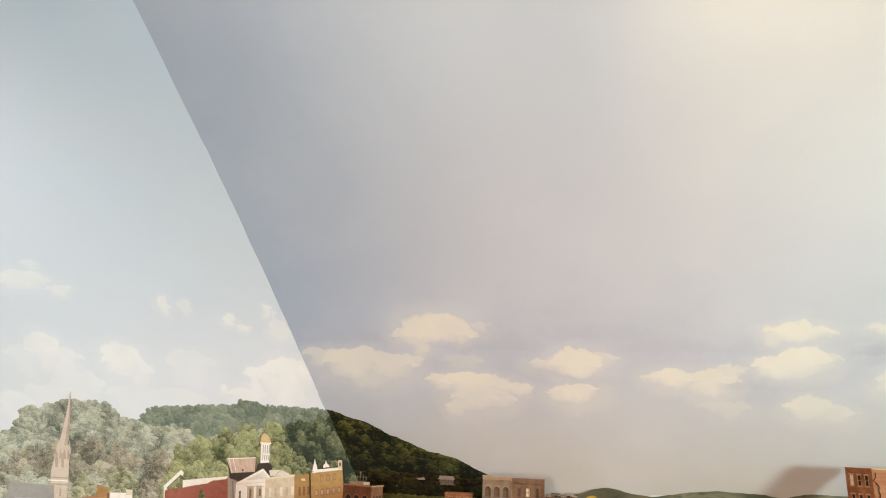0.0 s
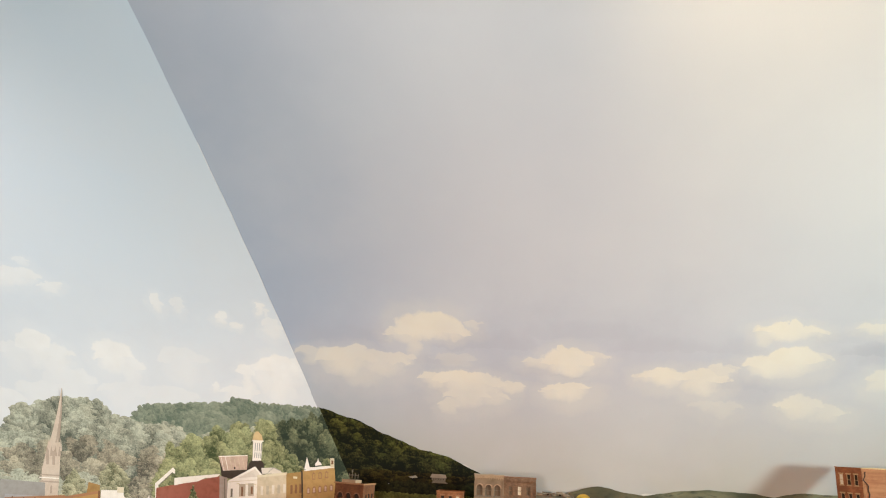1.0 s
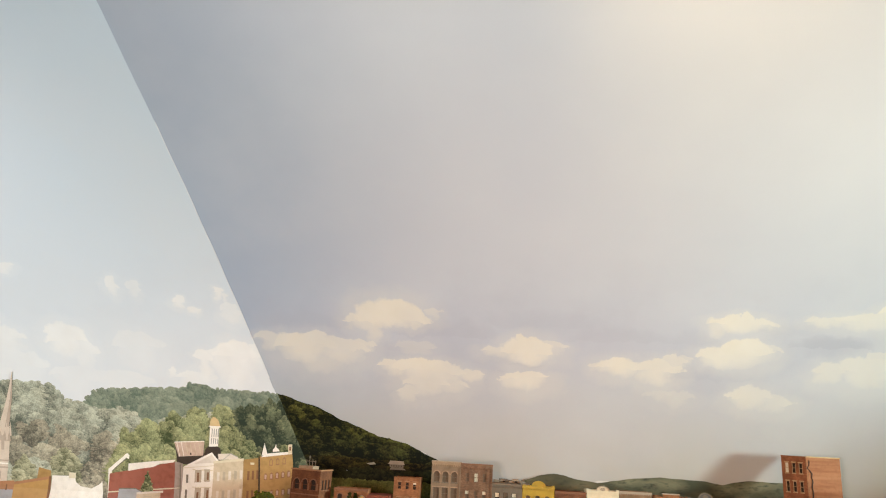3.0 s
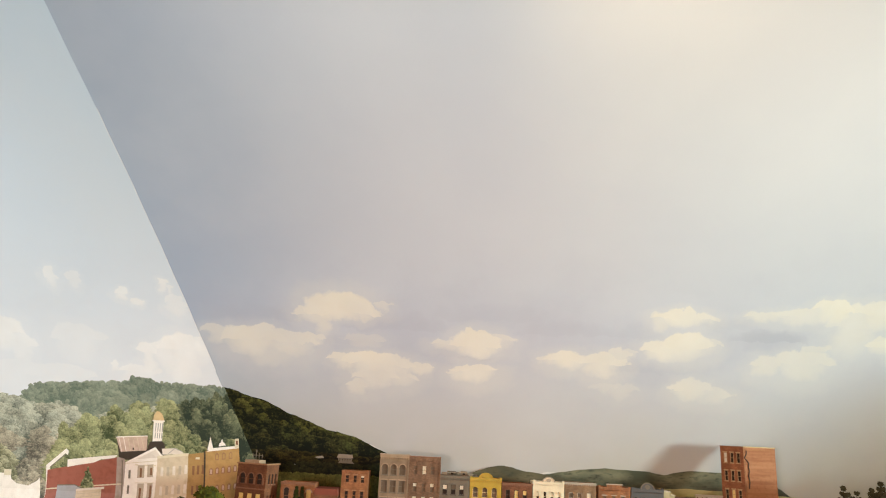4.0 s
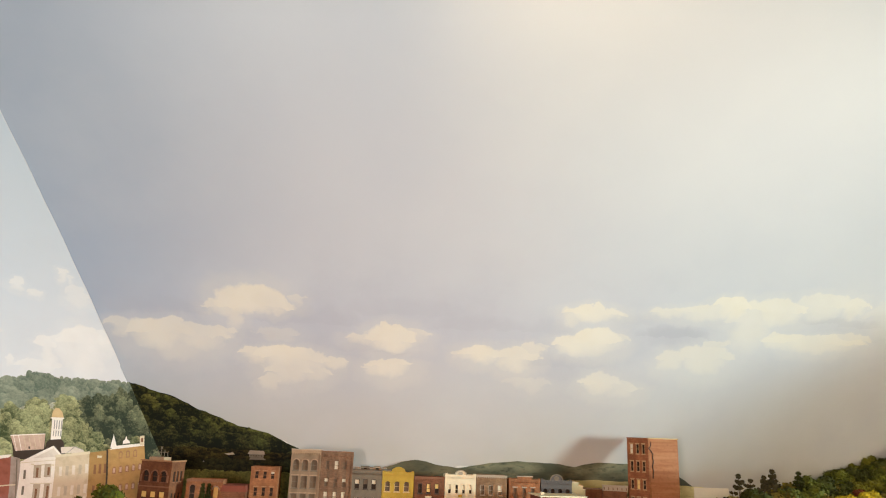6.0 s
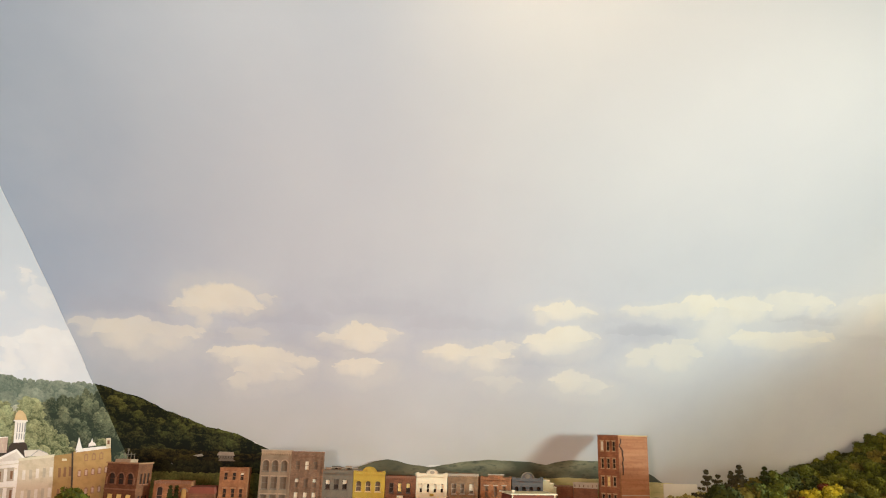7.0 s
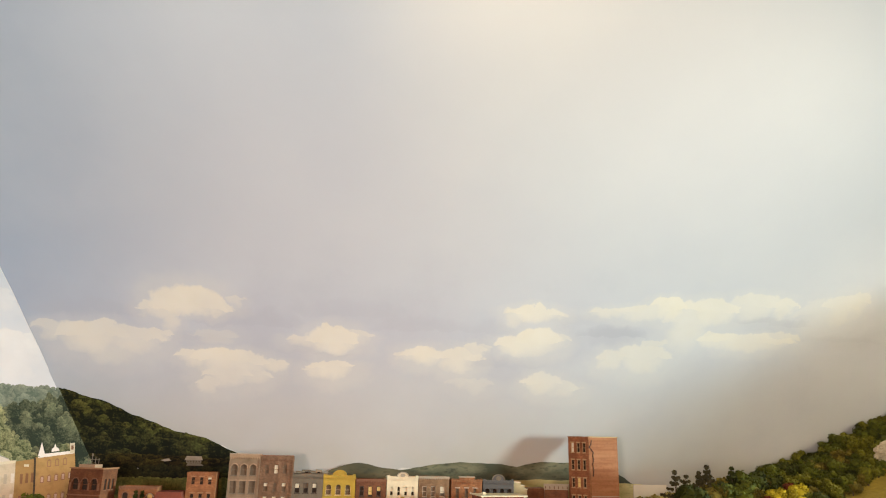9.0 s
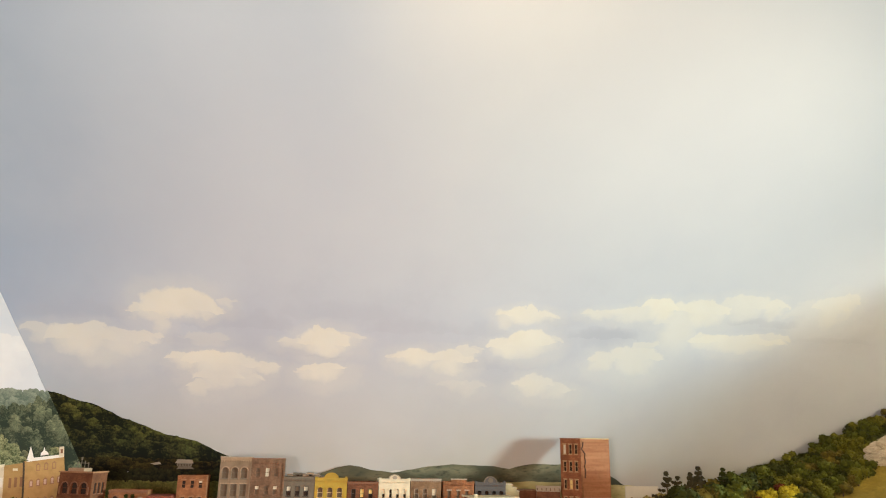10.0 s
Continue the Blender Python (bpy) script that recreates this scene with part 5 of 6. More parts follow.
# roofs and walls that show behind the grey shop
rear = thing("rear_workshop", 0.090, 1.68, G, "low workshop with patched grey roofs behind the shops", "model building")
part("wall", block(-0.040, 0.044, 0.0, 0.03, 0.0, 0.1135), GREY, rear)
for x0, x1, h, y0, mt in ((-0.040, -0.028, 0.1195, 0.0, STONETRIM), (-0.0275, -0.006, 0.1225, 0.006, GREY), (-0.0055, 0.004, 0.1205, 0.0, STONE), (0.0045, 0.020, 0.1230, 0.008, STONETRIM), (0.0205, 0.034, 0.1195, 0.002, TRIM), (0.0345, 0.044, 0.1170, 0.004, GREY)):
    part("shed_roof", slab(bmesh.new(), [(x0, 0.1136), (x1, 0.1136), (x1, h - 0.0014), (x1 - 0.002, h - 0.0004), (x0, h)], y0 - 0.002, 0.030), mt, rear)
    part("roof_edge", block(x0 + 0.0002, x1 - 0.0002, y0 - 0.0032, y0 - 0.0021, h - 0.0032, h - 0.0018), TRIM if mt != TRIM else GREY, rear)
for x in (-0.016, 0.012):
    part("skylight", block(x - 0.003, x + 0.003, 0.0025, 0.0038, 0.1165, 0.1195), DARKPANE, rear)

# pale building with a stepped side wall
pale = thing("pale_stucco_house", 0.568, 1.640, G, "pale yellow-green house with a stepped parapet", "model building")
part("wall", slab(bmesh.new(), [(-0.020, 0.0), (0.022, 0.0), (0.022, 0.088), (0.016, 0.088), (0.016, 0.096), (0.006, 0.096), (0.006, 0.103), (-0.020, 0.103)], 0.0, 0.035), PALE, pale)
part("coping", block(-0.021, 0.007, -0.001, 0.036, 0.1031, 0.1046), WHITE, pale)
part("coping", block(0.0061, 0.017, -0.001, 0.036, 0.0961, 0.0974), WHITE, pale)
part("coping", block(0.0161, 0.023, -0.001, 0.036, 0.0881, 0.0894), WHITE, pale)

# red shed with white-edged roof in front of the slate shop
shed = thing("red_depot", 0.4935, 1.50, G, "low red wooden depot with a white-edged flat roof", "model building", turn=6)
part("wall", block(-0.045, 0.053, 0.0, 0.07, 0.0, 0.0830), REDROOF, shed)
part("roof", block(-0.047, 0.055, -0.004, 0.074, 0.0831, 0.0846), PALE, shed, "flat olive roof")
part("fascia", block(-0.048, 0.056, -0.0056, -0.0041, 0.0828, 0.0856), WHITE, shed, "white fascia board")
part("fascia", block(-0.0490, -0.0472, -0.0056, 0.074, 0.0828, 0.0856), WHITE, shed, "white fascia board")
part("fascia", block(0.0552, 0.0570, -0.0056, 0.074, 0.0828, 0.0856), WHITE, shed, "white fascia board")
for x in (-0.0440, 0.0520):
    part("corner_board", block(x - 0.0012, x + 0.0012, -0.0012, -0.0001, 0.0, 0.0826), WHITE, shed, "white corner board")
for x in (-0.026, 0.004, 0.034):
    window(shed, x, 0.040, 0.066, 0.011, -0.0032, DARKPANE, False, WHITE, False)
part("roof_vent", block(-0.034, -0.027, 0.030, 0.037, 0.0847, 0.0895), WHITE, shed)

low = thing("brown_warehouse", 0.612, 1.66, G, "low brown brick warehouse beside the brick tower", "model building")
part("wall", block(-0.026, 0.026, 0.0, 0.03, 0.0, 0.088), RED, low)
part("roof", block(-0.0275, 0.0275, -0.002, 0.032, 0.0881, 0.0905), BROWN, low)
para = thing("tan_parapet_shop", 0.662, 1.64, G, "small brick shop with a tan bracketed parapet", "model building", turn=-14)
part("wall", block(-0.028, 0.028, 0.0, 0.03, 0.0, 0.088), RED, para)
part("parapet", block(-0.029, 0.029, -0.0025, 0.004, 0.0881, 0.0985), TRIM, para)
part("coping", block(-0.030, 0.030, -0.004, 0.005, 0.0986, 0.1010), TRIM, para)
for i in range(6):
    part("bracket", block(-0.0265 + i * 0.0102, -0.0245 + i * 0.0102, -0.0042, -0.0026, 0.0905, 0.0960), BROWN, para)

# brick tower: narrow windowed front, blank side wall with a dark crack, wedge-shaped plan
TH = 0.1800 - G
TL, TC, TR, TB = Vector((0.7045, 1.668, 0)), Vector((0.744, 1.635, 0)), Vector((0.821, 1.641, 0)), Vector((0.790, 1.668, 0))
TW, TD = (TC - TL).length, (TR - TC).length
ta = math.atan2(TC.y - TL.y, TC.x - TL.x)
tc = (TL + TC) / 2
tower = thing("brick_tower_block", tc.x, tc.y, G, "tall orange-red brick building with a cracked blank side wall", "model building", "model town shops", math.degrees(ta))
SIDE = Matrix.Translation((TW / 2, 0, 0)) @ Matrix.Rotation(math.atan2(TR.y - TC.y, TR.x - TC.x) - ta, 4, "Z")
to_local = Matrix.Rotation(-ta, 4, "Z") @ Matrix.Translation(-tc)


def on_side(bm):
    """Lay a mesh drawn along x (front at y = 0) on the tower's side wall."""
    bmesh.ops.transform(bm, matrix=SIDE, verts=bm.verts)
    return bm


def prism(points, z0, z1):
    bm = bmesh.new()
    lo = [bm.verts.new((p.x, p.y, z0)) for p in points]
    hi = [bm.verts.new((p.x, p.y, z1)) for p in points]
    bm.faces.new(lo[::-1])
    bm.faces.new(hi)
    for i in range(len(points)):
        j = (i + 1) % len(points)
        bm.faces.new((lo[i], lo[j], hi[j], hi[i]))
    return bm


plan = [to_local @ p for p in (TL, TC, TR, TB)]
mid_t = sum(plan, Vector()) / 4
shift = [p + (mid_t - p).normalized() * 0.004 for p in plan]
rows_t = [(0.144, 0.167), (0.1035, 0.127), (0.063, 0.085), (0.022, 0.045), (-0.019, 0.004)]
cols_t = (-0.0147, 0.0, 0.0143)
holes = [(c - 0.0040, c + 0.0040, a - G, b - G, False) for a, b in rows_t for c in cols_t]
part("front_wall", pierced(bmesh.new(), -TW / 2, TW / 2, 0, TH, 0, 0.003, holes), TOWER, tower)
part("side_wall", on_side(block(0.0005, TD, 0.0, 0.003, 0, TH)), TOWERSIDE, tower, "blank streaky orange side wall")
part("rear_wall", prism([plan[2] + (plan[3] - plan[2]) * 0.12, plan[3], shift[3], shift[2]], 0, TH), TOWER, tower)
part("rear_wall", prism([plan[3] + (plan[0] - plan[3]) * 0.01, plan[0] + (plan[3] - plan[0]) * 0.06, shift[0], shift[3]], 0, TH), TOWER, tower)
part("roof", prism(shift, TH - 0.008, TH - 0.005), ROOF, tower)
part("coping", block(-TW / 2 - 0.0006, TW / 2 - 0.0006, -0.0016, 0.0030, TH + 0.0001, TH + 0.0018), ORANGE, tower)
part("coping", on_side(block(0.0005, TD + 0.0008, -0.0016, 0.0034, TH + 0.0001, TH + 0.0024)), COPING, tower, "pale coping strip")
for z in (0.137, 0.096, 0.054, 0.012):
    part("belt_course", block(-TW / 2, TW / 2, -0.0011, -0.0001, z - G, z - G + 0.0018), TOWER, tower)
part("quoin_strip", on_side(block(0.0, 0.0045, -0.0009, -0.0001, 0.0, TH - 0.002)), ORANGE, tower)
part("course_line", on_side(block(0.0047, TD, -0.0009, -0.0001, 0.043 - G, 0.0447 - G)), TRIM, tower)
for r, (a, b) in enumerate(rows_t):
    for i, c in enumerate(cols_t):
        pale_blind = (r, i) in ((0, 0), (2, 1))
        window(tower, c, a - G, b - G, 0.0080, 0, DARKPANE, False, TOWERTRIM, True, TOWERTRIM, True, (AMBER if r == 2 else SHADE, 0.0) if pale_blind else None)
bm = bmesh.new()
pts_c = [(0.0075, 0.173), (0.0064, 0.164), (0.0014, 0.157), (0.0072, 0.151), (0.0118, 0.145), (0.0102, 0.137), (0.0125, 0.128), (0.0096, 0.117), (0.0118, 0.104), (0.0098, 0.090)]
for (x0, z0), (x1, z1) in zip(pts_c, pts_c[1:]):
    a = Vector((x1 - x0, 0, z1 - z0)).normalized()
    e = Vector((-a.z, 0, a.x)) * 0.0010
    q = [Vector((x0, -0.0013, z0 - G)) - a * 0.0005, Vector((x1, -0.0013, z1 - G)) + a * 0.0005]
    f = [bm.verts.new(p) for p in (q[0] - e, q[0] + e, q[1] + e, q[1] - e)]
    g = [bm.verts.new(p + Vector((0, 0.0012, 0))) for p in (q[0] - e, q[0] + e, q[1] + e, q[1] - e)]
    bm.faces.new(f)
    bm.faces.new(g[::-1])
    for i in range(4):
        bm.faces.new((f[i], g[i], g[(i + 1) % 4], f[(i + 1) % 4]))
part("crack", on_side(bm), CRACK, tower, "dark jagged crack")

# arcaded brick corner building at the foot of the mural
AW, AH, AD = 0.0785, 0.0935 - G, 0.045
aa = radians(-22.4)
ac = thing("arcaded_brick_block", -0.3364 - AW / 2 * math.cos(aa), 1.57 - AW / 2 * math.sin(aa), G, "red brick corner building with three arched openings", "model building", "model town shops", -22.4)
rows_a = [(0.0515, 0.0745, 0.0145, (-0.0235, -0.001, 0.0215), True), (0.005, 0.033, 0.0145, (-0.0235, -0.001, 0.0215), False)]
holes = [(c - w / 2, c + w / 2, a - G, b - G, ar) for a, b, w, cs, ar in rows_a for c in cs]
part("front_wall", pierced(bmesh.new(), -AW / 2, AW / 2, 0, AH, 0, 0.003, holes), DEEPRED, ac)
part("side_wall", block(-AW / 2, -AW / 2 + 0.003, 0.003, AD, 0, AH), DEEPRED, ac)
part("rear_wall", block(-AW / 2 + 0.003, AW / 2 - 0.003, AD - 0.003, AD, 0, AH), DEEPRED, ac)
bm = bmesh.new()
side_holes = [(y - 0.0033, y + 0.0033, a - G, b - G, False) for y in (0.012, 0.0235, 0.035) for a, b in ((0.053, 0.074), (0.010, 0.030))]
pierced(bm, 0.003, AD, 0, AH, 0.0, 0.003, side_holes)
bmesh.ops.rotate(bm, verts=bm.verts, cent=(0, 0, 0), matrix=Matrix.Rotation(radians(90), 3, "Z"))
bmesh.ops.translate(bm, verts=bm.verts, vec=(AW / 2, 0, 0))
part("side_wall", bm, DEEPRED, ac)
for y in (0.012, 0.0235, 0.035):
    for a, b in ((0.053, 0.074), (0.010, 0.030)):
        w = part("window", block(AW / 2 - 0.0024, AW / 2 - 0.0018, y - 0.0033, y + 0.0033, a - G, b - G), DARKPANE, ac)
        part("window_sill", block(AW / 2 + 0.0001, AW / 2 + 0.0010, y - 0.0042, y + 0.0042, a - G - 0.0016, a - G), RUST, w)
part("roof", block(-AW / 2 + 0.003, AW / 2 - 0.003, 0.0032, AD - 0.0032, AH - 0.006, AH - 0.004), ROOF, ac)
part("cornice", block(-AW / 2 - 0.0015, AW / 2 + 0.0018, -0.003, 0.0035, AH + 0.0001, AH + 0.0028), TANTRIM, ac)
part("cornice", block(AW / 2 - 0.0032, AW / 2 + 0.0018, 0.0037, AD + 0.0015, AH + 0.0001, AH + 0.0028), TANTRIM, ac)
part("roof_block", block(-0.026, 0.012, 0.006, 0.030, AH + 0.0001, AH + 0.0085), STONETRIM, ac)
for a, b, w, cs, ar in rows_a:
    for c in cs:
        window(ac, c, a - G, b - G, w, 0, DARKPANE, ar, DEEPRED, True, RUST if ar else False, True, None if ar else (AMBER, 0.55))
for c in (-0.0345, -0.0122, 0.0102, 0.0327):
    part("pilaster", block(c - 0.0019, c + 0.0019, -0.0014, -0.0001, 0.0515 - G, 0.066 - G), RUST, ac)
part("belt_course", block(-AW / 2, AW / 2, -0.0018, -0.0001, 0.041 - G, 0.0435 - G), RUST, ac)
mast = thing("roof_frame", -0.372, 1.612, AH + G + 0.0090, "thin grey lattice frame on the brick roof", "roof frame")
bm = bmesh.new()
for x in (-0.009, -0.002, 0.005, 0.012):
    box(bm, x - 0.0006, x + 0.0006, -0.0006, 0.0006, 0.0, 0.016 - abs(x) * 0.4)
box(bm, -0.010, 0.013, -0.0005, 0.0005, 0.0085, 0.0097)
part("lattice", bm, GREY, mast)
part("mast_head", block(-0.0035, -0.0005, -0.001, 0.001, 0.0155, 0.021), GREY, mast)

# low terracotta building with an arched door, red shed roof, small brick house
facade_house("terracotta_house", "low terracotta house with an arched lit doorway", -0.309, -0.232, 0.0585, 1.60, 0.045, ORANGE, [
    (0.012, 0.047, 0.0125, (-0.025,), True, (DARKPANE,), RUST), (0.020, 0.044, 0.011, (-0.004,), True, (DARKPANE,), RUST), (-0.005, 0.044, 0.0125, (0.0245,), True, (AMBER,), TRIM)],
    trim=RUST, cornice=0.004)
rs = thing("red_roofed_shed", -0.206, 1.59, G, "low shed with a red oxide roof", "model building")
part("wall", block(-0.026, 0.026, 0.0, 0.05, 0.0, 0.066), RED, rs)
part("roof", slab(bmesh.new(), [(-0.028, 0.0661), (0.028, 0.0661), (0.024, 0.079), (-0.024, 0.079)], -0.003, 0.053), REDROOF, rs)
facade_house("small_brick_house", "small two-storey orange brick house with pale sills", -0.1765, -0.1160, 0.0880, 1.61, 0.045, ORANGE, [
    (0.0625, 0.079, 0.0088, (-0.017, 0.0005, 0.0175), False, (DARKPANE, DARKPANE, (DARKPANE, SHADE, 0.7)), TANTRIM),
    (0.026, 0.0455, 0.0088, (-0.017, 0.0005, 0.0175), False, (DARKPANE,), TANTRIM)], trim=ORANGE, cornice=0.004)

# ================= wooded slope =================
slope_top = profile([(0.80, -0.02), (0.95, 0.022), (1.05, 0.034), (1.13, 0.056), (1.20, 0.062), (1.27, 0.068), (1.33, 0.094), (1.39, 0.124), (1.45, 0.152), (1.55, 0.202), (1.60, 0.226), (1.90, 0.34), (2.4, 0.38)])


def slope_z(x, y):
    s = profile([(1.05, 0.0), (1.30, 0.22), (1.50, 0.62), (1.62, 1.0), (1.75, 1.06)])(y)
    return G + (slope_top(x) - G) * s + 0.006 * noise.noise((x * 9, y * 9, 0.3)) * min(1, (x - 0.8) * 6)


bm = bmesh.new()
NX, NY = 90, 50
grid = [[bm.verts.new((0.80 + 1.68 * i / NX, 1.02 + 0.73 * j / NY, slope_z(0.80 + 1.68 * i / NX, 1.02 + 0.73 * j / NY))) for i in range(NX + 1)] for j in range(NY + 1)]
for j in range(NY):
    for i in range(NX):
        y, z = grid[j][i].co.y, grid[j][i].co.z
        if y < wall_y(z) + 0.03:
            bm.faces.new((grid[j][i], grid[j][i + 1], grid[j + 1][i + 1], grid[j + 1][i]))
for v in [v for v in bm.verts if not v.link_faces]:
    bm.verts.remove(v)
tagged(part("meadow_slope", bm, MEADOW), "yellow-green turfed slope rising to the woods", "ground", kind="structure")


def crown_mesh(bm, clumps, leaf, count):
    for cx, cy, cz, r in clumps:
        core = bmesh.ops.create_icosphere(bm, subdivisions=2, radius=r * 0.80)["verts"]
        for v in core:
            v.co = v.co * (1 + 0.28 * noise.noise(v.co * (2.2 / r) + Vector((cx, cy, cz)) * 300)) + Vector((cx, cy, cz))
        for _ in range(count):
            d = Vector((random.gauss(0, 1), random.gauss(0, 1), random.gauss(0, 1))).normalized() * r * random.uniform(0.70, 1.18)
            p = Vector((cx, cy, cz)) + Vector((d.x, d.y, d.z * 0.85))
            u = Vector((random.gauss(0, 1), random.gauss(0, 1), random.gauss(0, 1))).normalized()
            w = u.orthogonal().normalized()
            s = leaf * random.uniform(0.6, 1.3)
            q = [bm.verts.new(p + e) for e in (u * s, w * s * 0.8, -u * s, -w * s * 0.8 + u.cross(w) * s * 0.5)]
            bm.faces.new(q)


def trunk_mesh(h, r, reach=0.35):
    bm = bmesh.new()
    rings = []
    for k in range(4):
        t = k / 3
        rr = r * (1 - 0.7 * t)
        rings.append([bm.verts.new((rr * math.cos(a) + 0.0006 * math.sin(k * 2.1), rr * math.sin(a), h * t)) for a in (0, 1.257, 2.513, 3.77, 5.027)])
    for a, b in zip(rings, rings[1:]):
        for i in range(5):
            bm.faces.new((a[i], a[(i + 1) % 5], b[(i + 1) % 5], b[i]))
    bm.faces.new(rings[0][::-1])
    bm.faces.new(rings[-1])
    for a in (0.4, 2.5, 4.4):
        p, q = Vector((0, 0, h * 0.55)), Vector((math.cos(a) * h * reach, math.sin(a) * h * reach, h * 0.9))
        s = Vector((-math.sin(a), math.cos(a), 0)) * r * 0.35
        f = [bm.verts.new(v) for v in (p - s, p + s, q)]
        g = bm.verts.new(p + Vector((0, 0, r * 0.7)))
        for tri in ((f[0], f[1], f[2]), (f[0], f[2], g), (f[1], g, f[2])):
            bm.faces.new(tri)
    return bm


def broad_tree(name, h, mat, label, group="trees on the slope", wide=0.42, n=6, category="model tree"):
    t = thing(name, 0, 0, -5, label, category, group)
    part("trunk", trunk_mesh(h * 0.6, h * 0.035), BARK, t)
    bm = bmesh.new()
    cl = [(0, 0, h * 0.55, h * 0.36)]
    for i in range(n + 2):
        a = i * 2.4 + random.random()
        r = h * wide * random.uniform(0.45, 0.85)
        cl.append((r * math.cos(a), r * math.sin(a), h * random.uniform(0.26, 0.80), h * random.uniform(0.14, 0.25)))
    crown_mesh(bm, cl, h * 0.044, 120)
    part("crown", bm, mat, t)
    return t


def pine_tree(name, h, mat, label, group="pines on the slope", wide=0.20, pads=0):
    """A narrow conifer; with pads, a ragged pine whose flat boughs stand apart on a bare stem."""
    t = thing(name, 0, 0, -5, label, "model tree", group)
    part("trunk", trunk_mesh(h * 0.95, h * (0.02 if pads else 0.03), 0.08), BARK, t)
    bm = bmesh.new()
    cl = []
    for k in range(pads):
        z, a = h * (0.50 + 0.46 * k / (pads - 1)), k * 2.6 + random.random()
        w = h * wide * (1.15 - 0.75 * k / (pads - 1))
        for d, up, r in ((0.35, 0.0, 0.034), (0.9, 0.012, 0.036), (1.4, 0.02, 0.028), (1.8, 0.035, 0.020), (-0.5, 0.02, 0.026), (-1.0, 0.03, 0.020)):
            cl.append((w * d * math.cos(a), w * d * math.sin(a), z + h * up, h * r))
    for k in range(0 if pads else 9):
        z = h * (0.32 + 0.66 * k / 8)
        w = h * wide * (1.05 - k / 8) * random.uniform(0.8, 1.15)
        for i in range(4):
            a = i * 1.57 + random.random() * 1.2
            cl.append((w * math.cos(a), w * math.sin(a), z - w * 0.25, h * 0.070 * (1.25 - 0.9 * k / 8) * random.uniform(0.75, 1.2)))
    crown_mesh(bm, cl, h * (0.028 if pads else 0.034), 26 if pads else 24)
    part("crown", bm, mat, t)
    return t


def ground_z(x, y):
    return slope_z(x, y) if x > 0.81 and 1.03 < y < 1.74 else G


kinds = [("broadleaf_tree", GREENS[0], "dark green foam model tree on the slope"), ("broadleaf_tree", GREENS[1], "olive green foam model tree on the slope"),
         ("broadleaf_tree", GREENS[2], "mid-green foam model tree on the slope"), ("broadleaf_tree", GREENS[3], "brownish green foam model tree on the slope")]
protos = []
for nm, mt, lb in kinds:
    for h in (0.034, 0.044, 0.054):
        protos.append(broad_tree(nm, h, mt, lb))
used = set()


def plant(proto, x, y, turn=None):
    m = pose(x, y, ground_z(x, y) - 0.001, 0, 0, random.uniform(0, 360) if turn is None else turn)
    if proto.name not in used:
        used.add(proto.name)
        proto.matrix_world = m
        return proto
    return copy_thing(proto, m)


AUTUMN = ((1.130, 1.485), (1.198, 1.50), (1.163, 1.445), (1.018, 1.50), (1.104, 1.475), (1.205, 1.54), (1.48, 1.635))
spots = []
tries = 0
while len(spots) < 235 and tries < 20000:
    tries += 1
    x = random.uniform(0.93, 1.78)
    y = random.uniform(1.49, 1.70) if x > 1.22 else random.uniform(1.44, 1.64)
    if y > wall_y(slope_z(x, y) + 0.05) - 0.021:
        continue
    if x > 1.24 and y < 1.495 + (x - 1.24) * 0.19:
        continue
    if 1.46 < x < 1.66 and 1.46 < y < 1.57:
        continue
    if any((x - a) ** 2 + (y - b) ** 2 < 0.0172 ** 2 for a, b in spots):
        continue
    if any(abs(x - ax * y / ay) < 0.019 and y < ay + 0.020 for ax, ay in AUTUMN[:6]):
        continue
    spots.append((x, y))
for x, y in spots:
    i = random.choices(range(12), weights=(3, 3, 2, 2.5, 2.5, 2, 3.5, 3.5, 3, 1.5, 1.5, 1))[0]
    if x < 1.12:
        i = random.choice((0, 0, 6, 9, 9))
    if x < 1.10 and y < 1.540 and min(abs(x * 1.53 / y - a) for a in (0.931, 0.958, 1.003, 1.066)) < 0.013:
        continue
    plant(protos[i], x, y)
for top, wide, pads, x, y in ((0.110, 0.15, 5, 0.909, 1.53), (0.100, 0.12, 5, 0.939, 1.535)):
    plant(pine_tree("pine_tree", top - ground_z(x, y), PINE, "dark sparse model pine on the slope", wide=wide, pads=pads), x, y)
for top, x, y, mt in ((0.122, 0.990, 1.53, PINE), (0.109, 0.966, 1.525, PINE), (0.120, 1.052, 1.53, GREENS[0])):
    plant(pine_tree("fir_tree", top - ground_z(x, y), mt, "dense dark model fir on the slope", "firs on the slope", 0.20), x, y)
for top, x, y, mt, tone in ((0.1195, 1.092, 1.54, GREENS[2], "mid-green"), (0.121, 1.128, 1.55, GREENS[0], "dark green"), (0.094, 0.925, 1.49, GREENS[0], "dark green"), (0.090, 0.952, 1.495, GREENS[3], "brownish green"), (0.095, 0.980, 1.495, GREENS[3], "brownish green"), (0.092, 1.005, 1.50, GREENS[2], "mid-green"),
                             (0.096, 1.030, 1.515, GREENS[0], "dark green"), (0.098, 1.058, 1.505, GREENS[2], "mid-green"), (0.100, 1.082, 1.51, GREENS[3], "brownish green"), (0.106, 1.020, 1.54, GREENS[3], "brownish green"), (0.133, 1.20, 1.60, GREENS[2], "mid-green"), (0.140, 1.265, 1.62, GREENS[0], "dark green")):
    plant(broad_tree("broadleaf_tree", (top - ground_z(x, y)) / 1.02, mt, tone + " foam model tree on the slope", wide=0.25), x, y)
gold = broad_tree("golden_tree", 0.062, GOLD, "bright yellow autumn model tree on the slope", "autumn trees on the slope", 0.24)
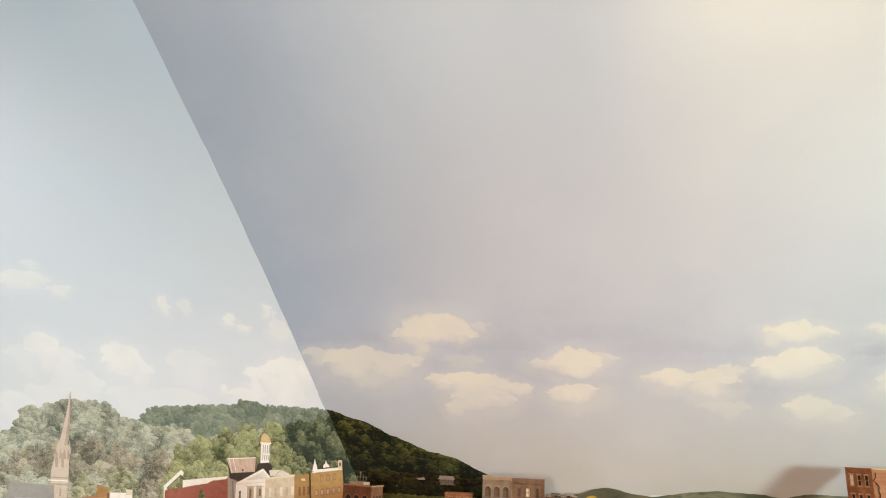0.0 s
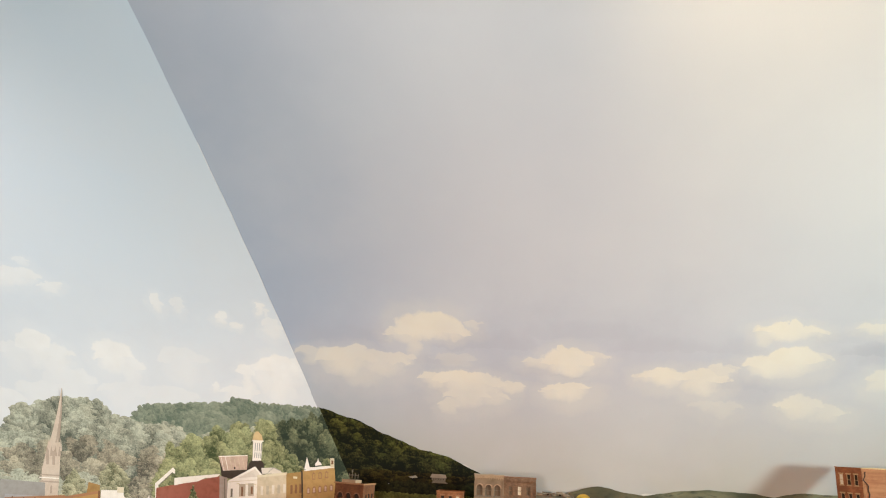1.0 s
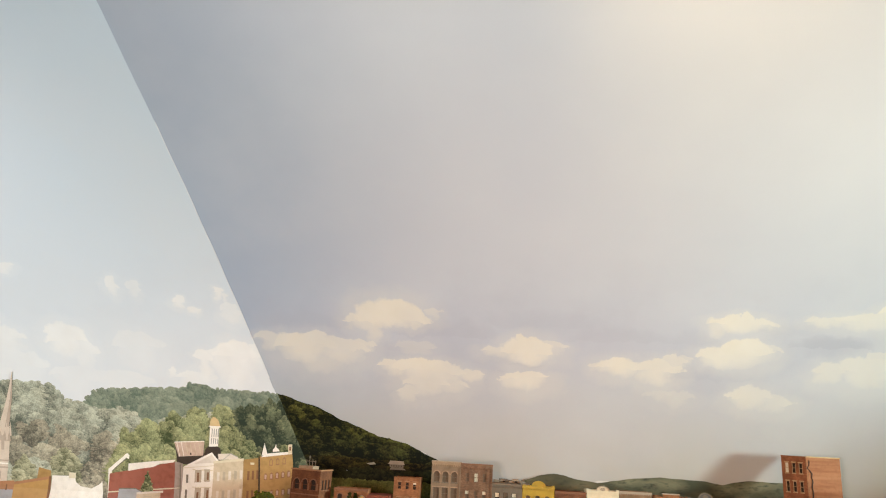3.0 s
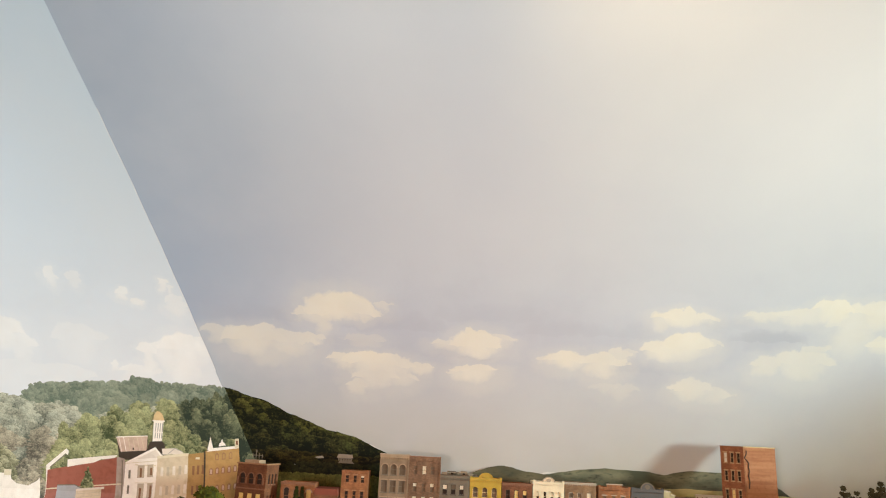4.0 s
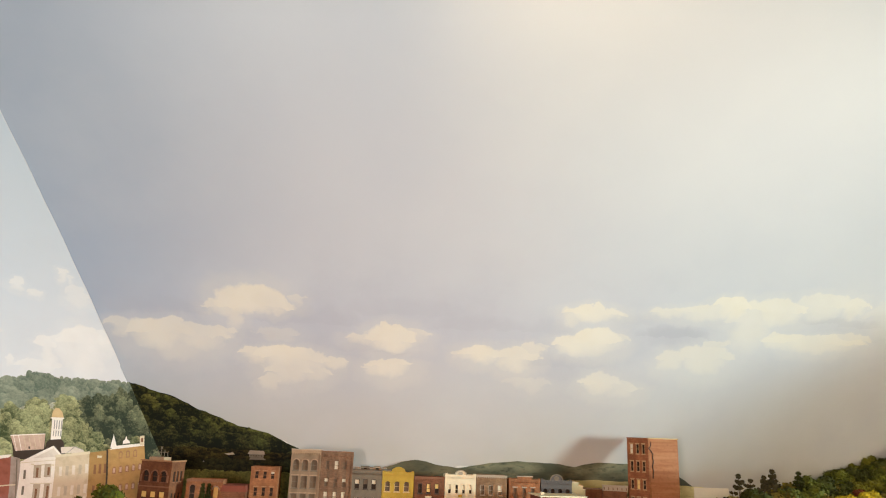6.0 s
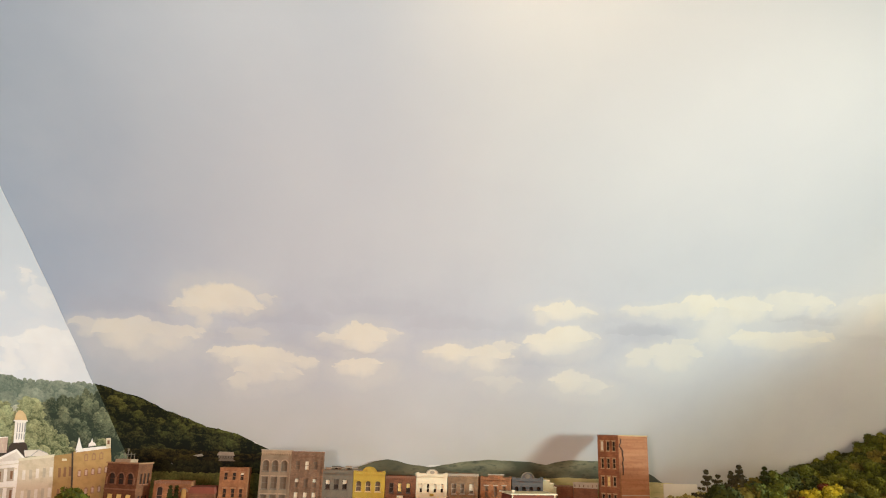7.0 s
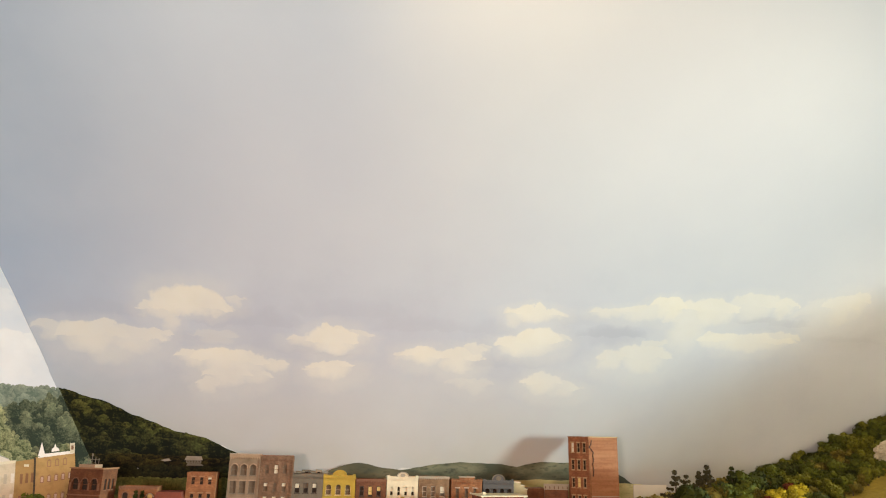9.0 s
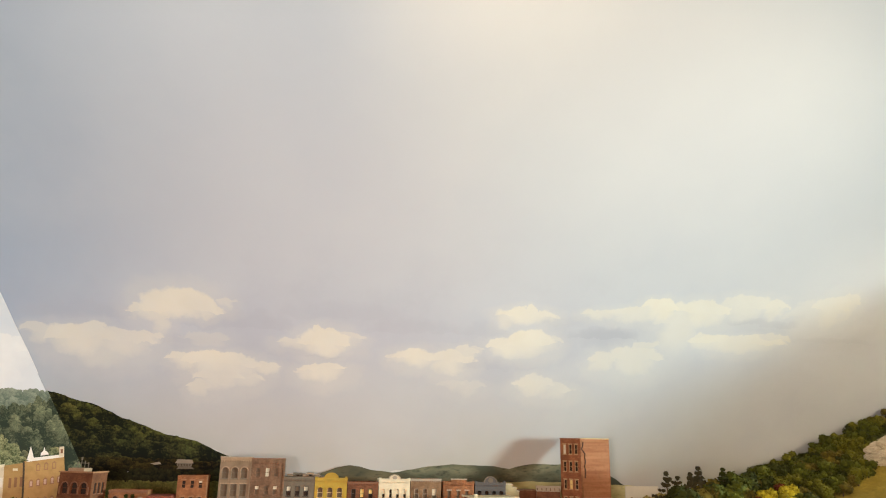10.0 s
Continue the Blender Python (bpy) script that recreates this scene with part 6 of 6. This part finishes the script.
gold2 = broad_tree("golden_tree", 0.056, GOLD, "bright yellow autumn model tree on the slope", "autumn trees on the slope")
gold3 = broad_tree("golden_tree", 0.030, GOLD, "bright yellow autumn model tree on the slope", "autumn trees on the slope", 0.3)
scar = broad_tree("scarlet_tree", 0.052, SCARLET, "dark red autumn model tree on the slope", "autumn trees on the slope", 0.22)


for p, (x, y) in zip((gold, gold, gold2, scar, scar, scar, gold3), AUTUMN):
    plant(p, x, y)
hedge = broad_tree("pale_bush", 0.056, leaves("straw_foam", (0.30, 0.23, 0.065)), "pale straw-coloured model bush by the brick tower", "pale bushes", 0.34, 8, "model bush")
for x, y in ((0.846, 1.60), (0.872, 1.61), (0.900, 1.59), (0.924, 1.58)):
    plant(hedge, x, y)

# bushes in the town
bush = broad_tree("street_tree", 0.086, GREENS[2], "round green model tree before the shops", "street trees", 0.27, 8)
bush2 = broad_tree("street_tree", 0.062, GREENS[2], "round green model tree before the shops", "street trees", 0.27, 8)
poplar = pine_tree("cypress_tree", 0.082, GREENS[0], "slim dark green model cypress by the terracotta house", "cypress trees", 0.05)
plant(bush, -0.432, 1.52)
plant(bush2, -0.492, 1.52)
plant(bush2, -0.112, 1.585)
plant(poplar, -0.268, 1.575)
plant(poplar, -0.256, 1.578)

# rock outcrop
bm = bmesh.new()
bmesh.ops.create_icosphere(bm, subdivisions=6, radius=1.0)
for v in bm.verts:
    n = 0.20 * noise.noise(v.co * 2.0) - 0.26 * abs(noise.noise(v.co * 3.6)) - 0.16 * abs(noise.noise(v.co * 8.0)) + 0.05 * noise.noise(v.co * 17)
    lay = (v.co.z * 3.4 + v.co.x * 1.2 + 0.8 * noise.noise(v.co * 1.7)) % 1.0
    n -= 0.10 * max(0.0, 1 - abs(lay - 0.5) * 7) + 0.07 * max(0.0, 1 - abs((v.co.x * 3.1 - v.co.z * 1.1 + noise.noise(v.co * 2.3)) % 1.0 - 0.5) * 8)
    v.co = v.co * (1 + n)
    v.co = Vector((v.co.x * 0.064, v.co.y * 0.034, v.co.z * 0.029))
rk = part("rock_outcrop", bm, ROCK)
rk.matrix_world = pose(1.505, 1.545, slope_z(1.505, 1.545) + 0.034, 14, -22, 8)
tagged(rk, "pale weathered plaster rock outcrop on the slope", "rock outcrop")
